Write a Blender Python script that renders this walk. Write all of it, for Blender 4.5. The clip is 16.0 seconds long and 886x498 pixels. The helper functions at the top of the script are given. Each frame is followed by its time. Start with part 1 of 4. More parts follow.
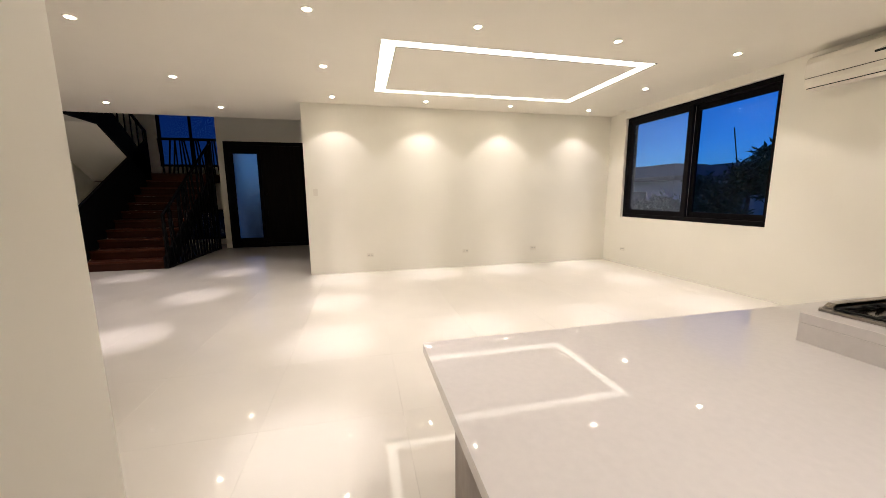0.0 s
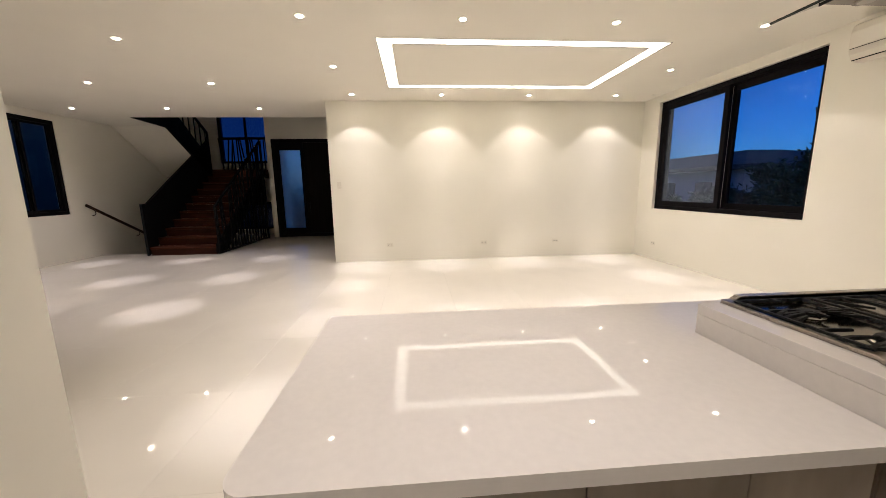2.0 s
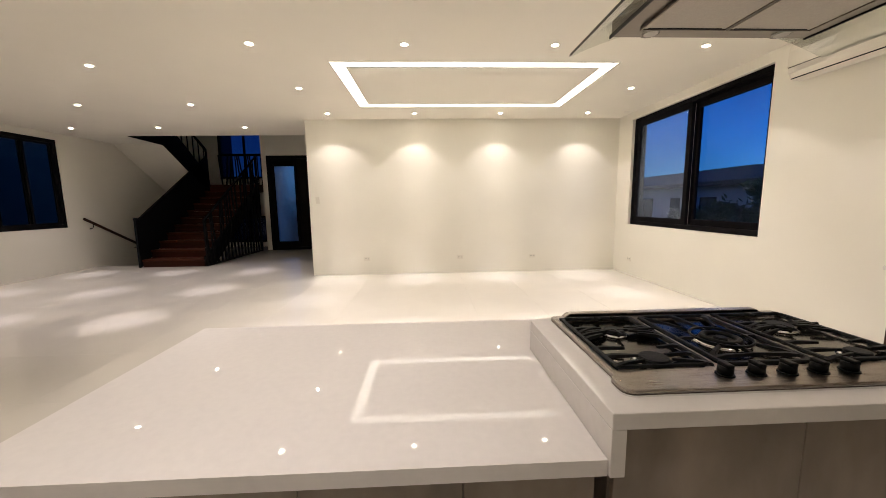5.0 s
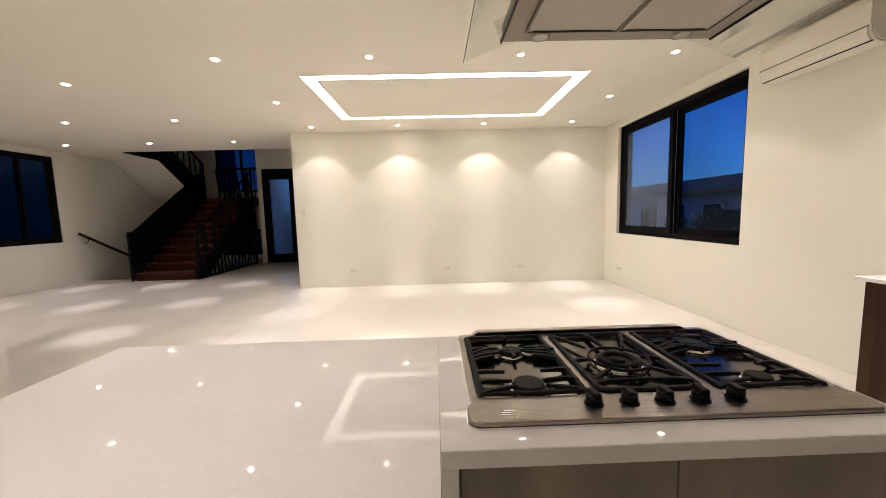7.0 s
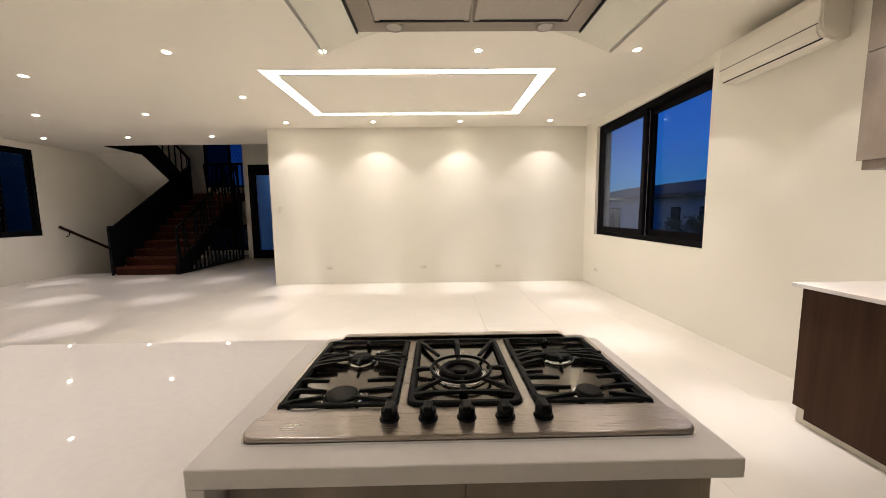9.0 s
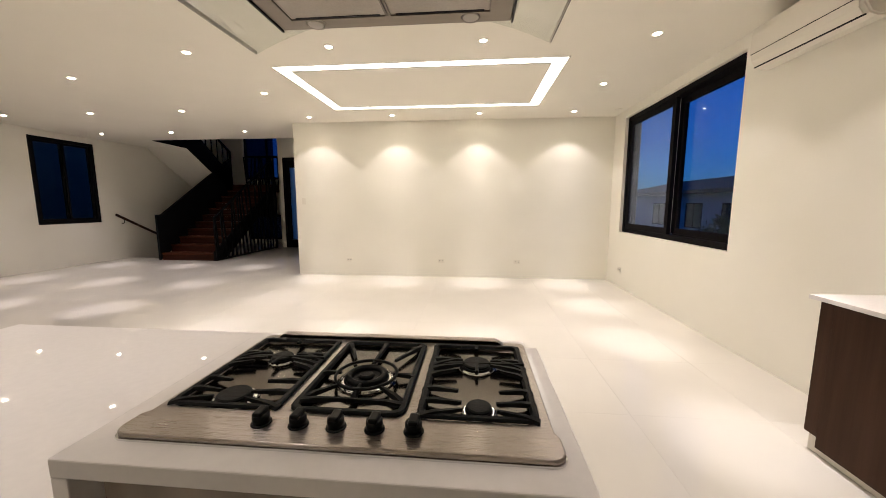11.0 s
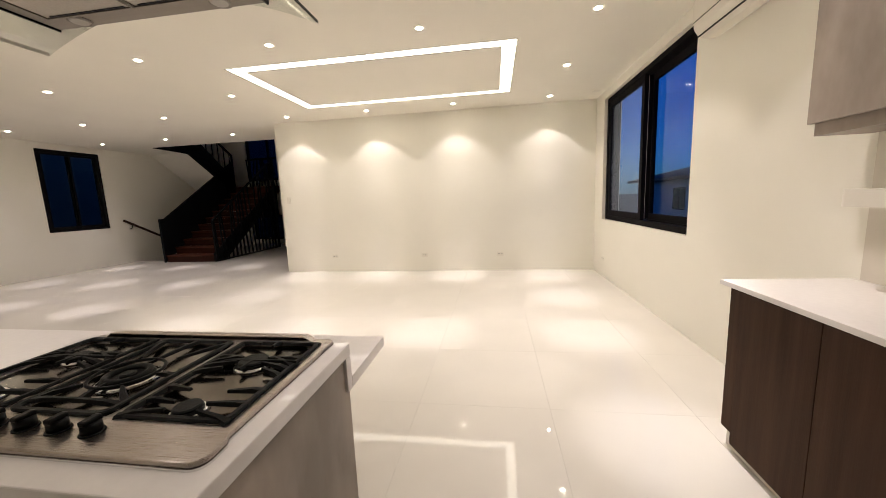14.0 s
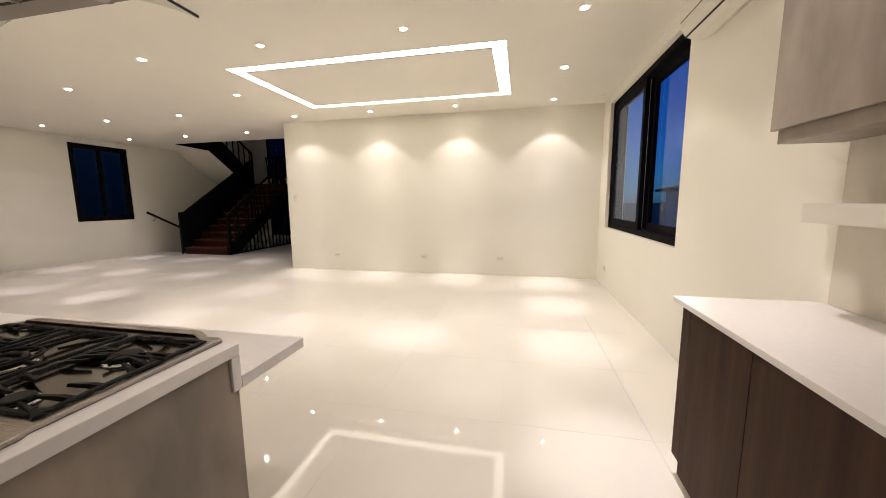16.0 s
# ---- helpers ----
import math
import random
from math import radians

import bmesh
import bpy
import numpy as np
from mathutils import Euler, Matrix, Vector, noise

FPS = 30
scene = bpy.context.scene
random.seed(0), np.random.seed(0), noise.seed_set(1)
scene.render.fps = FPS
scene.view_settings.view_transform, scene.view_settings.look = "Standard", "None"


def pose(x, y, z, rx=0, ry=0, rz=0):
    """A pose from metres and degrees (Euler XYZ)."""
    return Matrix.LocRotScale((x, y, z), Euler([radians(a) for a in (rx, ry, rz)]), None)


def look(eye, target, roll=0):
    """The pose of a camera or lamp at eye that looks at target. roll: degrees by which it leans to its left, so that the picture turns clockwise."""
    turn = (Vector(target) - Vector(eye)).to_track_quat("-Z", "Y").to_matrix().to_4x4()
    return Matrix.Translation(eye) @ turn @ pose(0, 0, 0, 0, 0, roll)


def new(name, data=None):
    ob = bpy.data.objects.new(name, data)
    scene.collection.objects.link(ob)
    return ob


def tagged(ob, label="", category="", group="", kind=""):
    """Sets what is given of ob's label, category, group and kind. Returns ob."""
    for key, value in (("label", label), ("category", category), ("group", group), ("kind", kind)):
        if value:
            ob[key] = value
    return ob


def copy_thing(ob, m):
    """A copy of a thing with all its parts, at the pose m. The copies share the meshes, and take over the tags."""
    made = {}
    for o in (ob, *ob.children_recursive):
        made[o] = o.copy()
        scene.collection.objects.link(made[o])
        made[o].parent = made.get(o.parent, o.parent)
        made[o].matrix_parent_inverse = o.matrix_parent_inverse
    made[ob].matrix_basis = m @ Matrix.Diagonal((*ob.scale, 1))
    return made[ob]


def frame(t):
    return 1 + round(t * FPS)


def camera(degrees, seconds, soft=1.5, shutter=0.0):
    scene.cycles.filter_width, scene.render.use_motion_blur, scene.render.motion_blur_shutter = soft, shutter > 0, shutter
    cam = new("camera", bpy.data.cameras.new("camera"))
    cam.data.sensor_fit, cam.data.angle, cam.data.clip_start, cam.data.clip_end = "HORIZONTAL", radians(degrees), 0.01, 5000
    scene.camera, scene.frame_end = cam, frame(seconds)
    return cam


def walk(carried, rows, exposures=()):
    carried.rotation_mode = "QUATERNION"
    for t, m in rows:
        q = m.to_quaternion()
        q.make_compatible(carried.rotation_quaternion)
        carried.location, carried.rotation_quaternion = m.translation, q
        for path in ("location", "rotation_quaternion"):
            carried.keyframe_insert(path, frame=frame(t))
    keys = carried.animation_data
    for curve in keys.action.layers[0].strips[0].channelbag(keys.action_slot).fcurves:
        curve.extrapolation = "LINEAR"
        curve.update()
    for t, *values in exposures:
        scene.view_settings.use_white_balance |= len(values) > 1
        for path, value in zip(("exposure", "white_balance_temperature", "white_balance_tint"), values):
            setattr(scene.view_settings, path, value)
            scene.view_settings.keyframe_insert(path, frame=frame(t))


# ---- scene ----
cam = camera(103.2, 16.0, soft=0.75)
EXPOSURE = 0.0
PATH = [
    (0, (0.327, 0.227, 1.337), (0.774, 2.153, 1.037), -0.5),
    (0.2, (0.336, 0.229, 1.336), (0.777, 2.155, 1.042), -0.6),
    (0.3, (0.608, 0.24, 1.315), (0.878, 2.197, 1.002), -3.0),
    (0.5, (0.636, 0.23, 1.303), (0.9, 2.193, 1.026), -2.4),
    (1, (0.725, 0.189, 1.297), (0.965, 2.15, 0.988), -2.4),
    (1.5, (0.848, 0.096, 1.301), (1.013, 2.068, 1.011), -1.2),
    (2, (0.949, 0.002, 1.312), (1.099, 1.968, 0.976), -0.9),
    (2.5, (1.043, -0.001, 1.301), (1.213, 1.967, 0.987), -1.4),
    (3, (1.162, 0.031, 1.306), (1.272, 2.008, 1.025), 0.4),
    (3.5, (1.265, 0.044, 1.316), (1.388, 2.022, 1.046), -1.4),
    (4, (1.367, 0.019, 1.312), (1.424, 2.0, 1.043), -0.4),
    (4.5, (1.506, -0.047, 1.331), (1.53, 1.932, 1.043), -0.9),
    (5, (1.629, -0.104, 1.326), (1.711, 1.877, 1.068), -0.8),
    (5.2, (1.673, -0.115, 1.312), (1.785, 1.864, 1.047), -1.2),
    (7.3, (2.112, -0.047, 1.331), (2.121, 1.943, 1.136), -1.3),
    (7.5, (2.175, -0.055, 1.333), (2.162, 1.935, 1.135), -1.0),
    (8, (2.305, -0.073, 1.334), (2.356, 1.916, 1.138), -0.5),
    (8.5, (2.394, -0.053, 1.328), (2.431, 1.934, 1.105), -1.0),
    (9, (2.495, -0.003, 1.324), (2.524, 1.986, 1.114), -0.7),
    (9.2, (2.526, 0.022, 1.323), (2.535, 2.014, 1.149), 0.1),
    (11.3, (2.933, 0.045, 1.353), (2.748, 2.02, 1.097), -0.2),
    (11.5, (2.997, 0.04, 1.334), (2.821, 2.018, 1.092), -0.5),
    (12, (3.083, 0.041, 1.331), (2.966, 2.018, 1.052), -1.9),
    (12.5, (3.199, 0.081, 1.313), (3.138, 2.063, 1.049), -1.7),
    (13, (3.313, 0.123, 1.322), (3.247, 2.103, 1.048), -1.2),
    (13.5, (3.407, 0.171, 1.323), (3.267, 2.149, 1.065), -2.1),
    (14, (3.548, 0.171, 1.325), (3.251, 2.129, 1.042), -2.3),
    (14.5, (3.699, 0.15, 1.326), (3.336, 2.095, 1.037), -0.9),
    (15, (3.79, 0.15, 1.322), (3.4, 2.091, 1.042), -1.3),
    (15.5, (3.873, 0.215, 1.312), (3.506, 2.161, 1.029), -1.0),
    (16, (3.952, 0.291, 1.315), (3.53, 2.228, 1.048), -0.5),
]
walk(cam, [(t, look(eye, target, roll)) for t, eye, target, roll in PATH], [(0, EXPOSURE), (16, EXPOSURE)])

# ---- world and light ----
H = 2.85  # ceiling height
world = bpy.data.worlds.new("dusk")
scene.world = world
world.use_nodes = True
wn = world.node_tree
bg = wn.nodes["Background"]
sky = wn.nodes.new("ShaderNodeTexSky")
sky.sky_type = "NISHITA"
sky.sun_disc = False
sky.sun_elevation, sky.sun_rotation = radians(9.0), radians(250)
sky.ozone_density, sky.dust_density = 6.0, 0.3
dusk = wn.nodes.new("ShaderNodeMix")
dusk.data_type, dusk.blend_type = "RGBA", "MULTIPLY"
dusk.inputs[0].default_value = 1.0
dusk.inputs[7].default_value = (0.34, 0.60, 0.95, 1)
wn.links.new(sky.outputs[0], dusk.inputs[6])
# thin evening cloud
where, cloud, soft_cloud, veil = (wn.nodes.new("ShaderNode" + k) for k in ("TexCoord", "TexNoise", "MapRange", "VectorMath"))
cloud.inputs["Scale"].default_value, cloud.inputs["Detail"].default_value = 3.5, 4.0
soft_cloud.inputs["From Min"].default_value, soft_cloud.inputs["From Max"].default_value = 0.35, 0.68
soft_cloud.inputs["To Min"].default_value, soft_cloud.inputs["To Max"].default_value = 1.12, 0.72
veil.operation = "SCALE"
wn.links.new(where.outputs["Generated"], cloud.inputs["Vector"])
wn.links.new(cloud.outputs[0], soft_cloud.inputs["Value"])
wn.links.new(dusk.outputs[2], veil.inputs[0])
wn.links.new(soft_cloud.outputs[0], veil.inputs["Scale"])
wn.links.new(veil.outputs[0], bg.inputs[0])
bg.inputs[1].default_value = 0.14

WIDE_POWER, MID_POWER, BEAM_POWER = 30.0, 95.0, 165.0
LEFT_SHARE = 0.68
STRIP_EMIT = 4.2
WARM = (1.0, 0.892, 0.868)
COOLER = (1.0, 0.89, 0.945)
CORE = (1.0, 0.92, 0.95)


# ---- materials ----
def mat(name, base, rough=0.5, metal=0.0, coat=0.0, vary=0.04, scale=6.0, bump=0.0, bump_scale=60.0, stretch=(1, 1, 1), spec=0.5, island=False):
    m = bpy.data.materials.new(name)
    m.use_nodes = True
    t = m.node_tree
    b = t.nodes["Principled BSDF"]
    b.inputs["Metallic"].default_value = metal
    b.inputs["Coat Weight"].default_value = coat
    b.inputs["Coat Roughness"].default_value = 0.03
    b.inputs["Specular IOR Level"].default_value = spec
    co = t.nodes.new("ShaderNodeTexCoord")
    mp = t.nodes.new("ShaderNodeMapping")
    mp.inputs["Scale"].default_value = stretch
    t.links.new(co.outputs["Object"], mp.inputs[0])
    n = t.nodes.new("ShaderNodeTexNoise")
    n.inputs["Scale"].default_value = scale
    n.inputs["Detail"].default_value = 5.0
    t.links.new(mp.outputs[0], n.inputs["Vector"])
    r = t.nodes.new("ShaderNodeValToRGB")
    r.color_ramp.elements[0].position, r.color_ramp.elements[1].position = 0.3, 0.7
    lo = [max(0, c * (1 - vary)) for c in base]
    hi = [min(1, c * (1 + vary)) for c in base]
    r.color_ramp.elements[0].color, r.color_ramp.elements[1].color = (*lo, 1), (*hi, 1)
    t.links.new(n.outputs[0], r.inputs[0])
    t.links.new(r.outputs[0], b.inputs["Base Color"])
    n2 = t.nodes.new("ShaderNodeTexNoise")
    n2.inputs["Scale"].default_value = bump_scale
    n2.inputs["Detail"].default_value = 3.0
    t.links.new(mp.outputs[0], n2.inputs["Vector"])
    rr = t.nodes.new("ShaderNodeMapRange")
    rr.inputs["To Min"].default_value, rr.inputs["To Max"].default_value = rough * 0.85, min(1, rough * 1.15)
    t.links.new(n2.outputs[0], rr.inputs["Value"])
    t.links.new(rr.outputs[0], b.inputs["Roughness"])
    if bump:
        bp = t.nodes.new("ShaderNodeBump")
        bp.inputs["Strength"].default_value = bump
        bp.inputs["Distance"].default_value = 0.004
        t.links.new(n2.outputs[0], bp.inputs["Height"])
        t.links.new(bp.outputs[0], b.inputs["Normal"])
    return m


def toned(m, amount):
    """Shifts the tone a little from piece to piece."""
    t = m.node_tree
    b = t.nodes["Principled BSDF"]
    link = b.inputs["Base Color"].links[0].from_socket
    info = t.nodes.new("ShaderNodeObjectInfo")
    hsv = t.nodes.new("ShaderNodeHueSaturation")
    rng_map = t.nodes.new("ShaderNodeMapRange")
    rng_map.inputs["To Min"].default_value, rng_map.inputs["To Max"].default_value = 1 - amount, 1 + amount
    t.links.new(info.outputs["Random"], rng_map.inputs["Value"])
    t.links.new(rng_map.outputs[0], hsv.inputs["Value"])
    t.links.new(link, hsv.inputs["Color"])
    t.links.new(hsv.outputs[0], b.inputs["Base Color"])


def glow(name, colour, strength):
    m = bpy.data.materials.new(name)
    m.use_nodes = True
    b = m.node_tree.nodes["Principled BSDF"]
    b.inputs["Base Color"].default_value = (0.9, 0.9, 0.88, 1)
    b.inputs["Emission Color"].default_value = (*colour, 1)
    b.inputs["Emission Strength"].default_value = strength
    return m


def glass(name, colour=(1, 1, 1), low=0.02, haze=0.0):
    """A clear pane: light goes straight through, tinted, with a mirror gloss that grows at a slant; haze mixes in a
    pale blue diffuse film.
    """
    m = bpy.data.materials.new(name)
    m.use_nodes = True
    t = m.node_tree
    t.nodes.remove(t.nodes["Principled BSDF"])
    clear, shine, both = (t.nodes.new("ShaderNode" + k) for k in ("BsdfTransparent", "BsdfGlossy", "MixShader"))
    slant, curve, gloss = (t.nodes.new("ShaderNode" + k) for k in ("LayerWeight", "Math", "MapRange"))
    curve.operation = "POWER"
    curve.inputs[1].default_value = 4.0
    gloss.inputs["To Min"].default_value, gloss.inputs["To Max"].default_value = low, 0.35
    t.links.new(slant.outputs["Facing"], curve.inputs[0])
    t.links.new(curve.outputs[0], gloss.inputs["Value"])
    clear.inputs[0].default_value = (*colour, 1)
    shine.inputs["Roughness"].default_value = 0.01
    t.links.new(gloss.outputs[0], both.inputs[0])
    t.links.new(clear.outputs[0], both.inputs[1])
    t.links.new(shine.outputs[0], both.inputs[2])
    last = both
    if haze:
        pale_bsdf, film = t.nodes.new("ShaderNodeBsdfDiffuse"), t.nodes.new("ShaderNodeMixShader")
        pale_bsdf.inputs[0].default_value = (0.55, 0.66, 0.9, 1)
        film.inputs[0].default_value = haze
        t.links.new(both.outputs[0], film.inputs[1])
        t.links.new(pale_bsdf.outputs[0], film.inputs[2])
        last = film
    t.links.new(last.outputs[0], t.nodes["Material Output"].inputs[0])
    return m


def frosted(name, colour, rough):
    m = bpy.data.materials.new(name)
    m.use_nodes = True
    b = m.node_tree.nodes["Principled BSDF"]
    b.inputs["Base Color"].default_value = (*colour, 1)
    b.inputs["Transmission Weight"].default_value = 1.0
    b.inputs["Roughness"].default_value = rough
    return m


M_WALL = mat("painted_wall", (0.88, 0.85, 0.755), 0.55, vary=0.015, scale=1.5, bump=0.06, bump_scale=90)
M_CEIL = mat("painted_ceiling", (0.87, 0.835, 0.74), 0.7, vary=0.015, scale=1.2, bump=0.05, bump_scale=70)
M_TILE = mat("polished_tile", (0.675, 0.64, 0.57), 0.04, coat=0.0, vary=0.02, scale=2.5, bump=0.012, bump_scale=5)
toned(M_TILE, 0.004)
M_GROUT = mat("grout", (0.64, 0.60, 0.535), 0.4)
M_QUARTZ = mat("white_quartz", (0.80, 0.765, 0.74), 0.022, coat=0.0, vary=0.02, scale=40, bump=0.010, bump_scale=3, spec=0.22)
M_LAMINATE = mat("greige_laminate", (0.28, 0.23, 0.19), 0.42, vary=0.28, scale=4.0, bump=0.05, bump_scale=30, stretch=(1.6, 1.6, 0.7))
M_WOOD = mat("dark_wood_veneer", (0.050, 0.025, 0.0145), 0.6, spec=0.12, vary=0.3, scale=3.0, bump=0.08, bump_scale=40, stretch=(6, 6, 0.35))
M_DOOR = mat("dark_door_veneer", (0.010, 0.0065, 0.0055), 0.55, vary=0.3, scale=3.0, bump=0.05, bump_scale=40, stretch=(6, 6, 0.35), spec=0.08)
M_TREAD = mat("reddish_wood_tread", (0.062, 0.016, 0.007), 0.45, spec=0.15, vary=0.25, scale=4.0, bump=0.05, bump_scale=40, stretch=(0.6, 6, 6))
# riser wood darkened below the tread colour to stand in for stairwell shade
M_SHADERISER = mat("shaded_wood_riser", (0.036, 0.0095, 0.0045), 0.5, spec=0.1, vary=0.25, scale=4.0, bump=0.05, bump_scale=40, stretch=(0.6, 6, 6))
M_BLACK = mat("black_steel", (0.005, 0.005, 0.006), 0.65, vary=0.1, scale=8, bump=0.03, spec=0.1)
M_ALU = mat("black_aluminium", (0.009, 0.008, 0.009), 0.6, vary=0.08, scale=8, spec=0.03)
M_STEEL = mat("brushed_steel", (0.43, 0.385, 0.35), 0.28, metal=1.0, vary=0.04, scale=10, bump_scale=60, stretch=(0.15, 40, 4))
# the steel is brushed from side to side, so its highlights run front to back
tangent = M_STEEL.node_tree.nodes.new("ShaderNodeCombineXYZ")
tangent.inputs[1].default_value = 1.0
brushed = M_STEEL.node_tree.nodes["Principled BSDF"]
brushed.inputs["Anisotropic"].default_value = 0.9
M_STEEL.node_tree.links.new(tangent.outputs[0], brushed.inputs["Tangent"])
M_CAST = mat("cast_iron", (0.006, 0.006, 0.006), 0.5, vary=0.12, scale=30, bump=0.2, bump_scale=200, spec=0.15)
M_KNOB = mat("black_plastic", (0.006, 0.006, 0.006), 0.4, spec=0.15)
M_PLASTIC = mat("white_plastic", (0.80, 0.76, 0.665), 0.3, vary=0.01)
M_CHROME = mat("polished_metal", (0.8, 0.8, 0.8), 0.12, metal=1.0)
M_FILTER = mat("filter_mesh", (0.42, 0.385, 0.33), 0.5, metal=0.5, vary=0.05, scale=200)
M_GLASS = glass("clear_glass", (0.96, 0.98, 0.98), 0.012)
M_MILKY = glass("milky_glass", (0.94, 0.97, 1.0), 0.012, 0.07)
M_TINTED = glass("tinted_glass", (0.66, 0.80, 0.92), 0.008)
M_STAIRGLASS = glass("stair_glass", (0.30, 0.36, 0.52), 0.02)
M_HOODGLASS = glass("hood_glass", (0.91, 0.925, 0.905), 0.03)
M_EDGESHADE = mat("edge_shade", (0.03, 0.04, 0.035), 0.15, vary=0.1, spec=0.3)
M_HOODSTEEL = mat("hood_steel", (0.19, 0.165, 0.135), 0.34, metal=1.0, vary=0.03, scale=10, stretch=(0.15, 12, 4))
M_FROST = frosted("frosted_glass", (0.85, 0.92, 0.97), 0.35)
M_LAMP = glow("lamp_lens", (1.0, 0.90, 0.74), 140.0)
M_LENS = glow("lamp_diffuser", (1.0, 0.90, 0.76), 6.0)
M_STRIP = glow("strip_lens", (1.0, 0.93, 0.80), STRIP_EMIT)
M_RENDER = mat("white_render", (0.38, 0.39, 0.41), 0.8, vary=0.06, scale=2, bump=0.1)
M_SKYBLOCK = mat("sky_block_render", (0.10, 0.10, 0.11), 0.85, vary=0.1, scale=2)
M_ROOF = mat("roof_tiles", (0.06, 0.05, 0.05), 0.7, vary=0.2, scale=5, bump=0.3, bump_scale=12)
M_GRASS = mat("dark_grass", (0.05, 0.07, 0.03), 0.9, vary=0.3, scale=1, bump=0.3)
M_LEAF = mat("leaves", (0.045, 0.07, 0.03), 0.6, vary=0.4, scale=3)
M_BARK = mat("bark", (0.12, 0.09, 0.06), 0.9, vary=0.3, scale=8)
M_SPLASH = mat("stone_splash", (0.66, 0.61, 0.52), 0.4, vary=0.08, scale=3, bump=0.04)
M_SHELF = mat("cream_shelf", (0.72, 0.68, 0.60), 0.45, vary=0.02)
M_GAPLINE = mat("grey_gap_line", (0.16, 0.14, 0.12), 0.5)
M_FROSTCAP = mat("lamp_cover", (0.45, 0.42, 0.37), 0.15)
M_DARKPANE = mat("dark_window", (0.02, 0.025, 0.035), 0.1)


# ---- mesh helpers ----
def mesh_ob(name, bm, material, parent=None, label=""):
    me = bpy.data.meshes.new(name)
    bm.normal_update()
    bm.to_mesh(me)
    bm.free()
    me.materials.append(material)
    ob = new(name, me)
    if parent is not None:
        ob.parent = parent
    if label:
        ob["label"] = label
    return ob


def part(name, bm, material, parent, label=""):
    return mesh_ob(name, bm, material, parent, label)


def empty(name, x=0.0, y=0.0, z=0.0):
    ob = new(name)
    ob.location = (x, y, z)
    return ob


def box(x0, x1, y0, y1, z0, z1, bevel=0.0, bm=None, segments=2):
    own = bmesh.new()
    bmesh.ops.create_cube(own, size=1)
    bmesh.ops.transform(own, verts=own.verts, matrix=Matrix.Translation(((x0 + x1) / 2, (y0 + y1) / 2, (z0 + z1) / 2)) @ Matrix.Diagonal((abs(x1 - x0), abs(y1 - y0), abs(z1 - z0), 1)))
    if bevel:
        bmesh.ops.bevel(own, geom=own.edges[:], offset=bevel, segments=segments, affect="EDGES", profile=0.5)
    if bm is None:
        return own
    return join(bm, own)


def join(bm, other):
    me = bpy.data.meshes.new("tmp")
    other.to_mesh(me)
    other.free()
    bm.from_mesh(me)
    bpy.data.meshes.remove(me)
    return bm


def prism(points, z0, z1, bevel=0.0, axis="z", holes=()):
    """A flat outline pushed along an axis. For axis x the points are (y, z), for y (x, z)."""
    bm = bmesh.new()
    put = {"z": lambda a, b, c: (a, b, c), "x": lambda a, b, c: (c, a, b), "y": lambda a, b, c: (a, c, b)}[axis]
    vs = [bm.verts.new(put(a, b, z0)) for a, b in points]
    f = bm.faces.new(vs)
    ext = bmesh.ops.extrude_face_region(bm, geom=[f])
    moved = [v for v in ext["geom"] if isinstance(v, bmesh.types.BMVert)]
    d = Vector(put(0, 0, z1 - z0))
    bmesh.ops.translate(bm, verts=moved, vec=d)
    bmesh.ops.recalc_face_normals(bm, faces=bm.faces)
    if bevel:
        bmesh.ops.bevel(bm, geom=bm.edges[:], offset=bevel, segments=2, affect="EDGES", profile=0.5)
    return bm


def cyl(x, y, z0, z1, r0, r1=None, seg=20, bm=None, bevel=0.0):
    own = bmesh.new()
    bmesh.ops.create_cone(own, cap_ends=True, segments=seg, radius1=r0, radius2=r0 if r1 is None else r1, depth=z1 - z0)
    if bevel:
        bmesh.ops.bevel(own, geom=[e for e in own.edges if abs(e.verts[0].co.z - e.verts[1].co.z) < 1e-6], offset=bevel, segments=2, affect="EDGES")
    bmesh.ops.translate(own, verts=own.verts, vec=(x, y, (z0 + z1) / 2))
    for f in own.faces:
        f.smooth = len(f.verts) == 4
    return own if bm is None else join(bm, own)


def bar(a, b, w, d=None, bm=None, bevel=0.0):
    """A square bar from a to b, w wide and d deep."""
    a, b = Vector(a), Vector(b)
    own = bmesh.new()
    bmesh.ops.create_cube(own, size=1)
    bmesh.ops.scale(own, verts=own.verts, vec=(w, d or w, (b - a).length))
    if bevel:
        bmesh.ops.bevel(own, geom=own.edges[:], offset=bevel, segments=2, affect="EDGES")
    way = b - a
    q = way.to_track_quat("Z", "Y")
    bmesh.ops.transform(own, verts=own.verts, matrix=Matrix.Translation((a + b) / 2) @ q.to_matrix().to_4x4())
    return own if bm is None else join(bm, own)


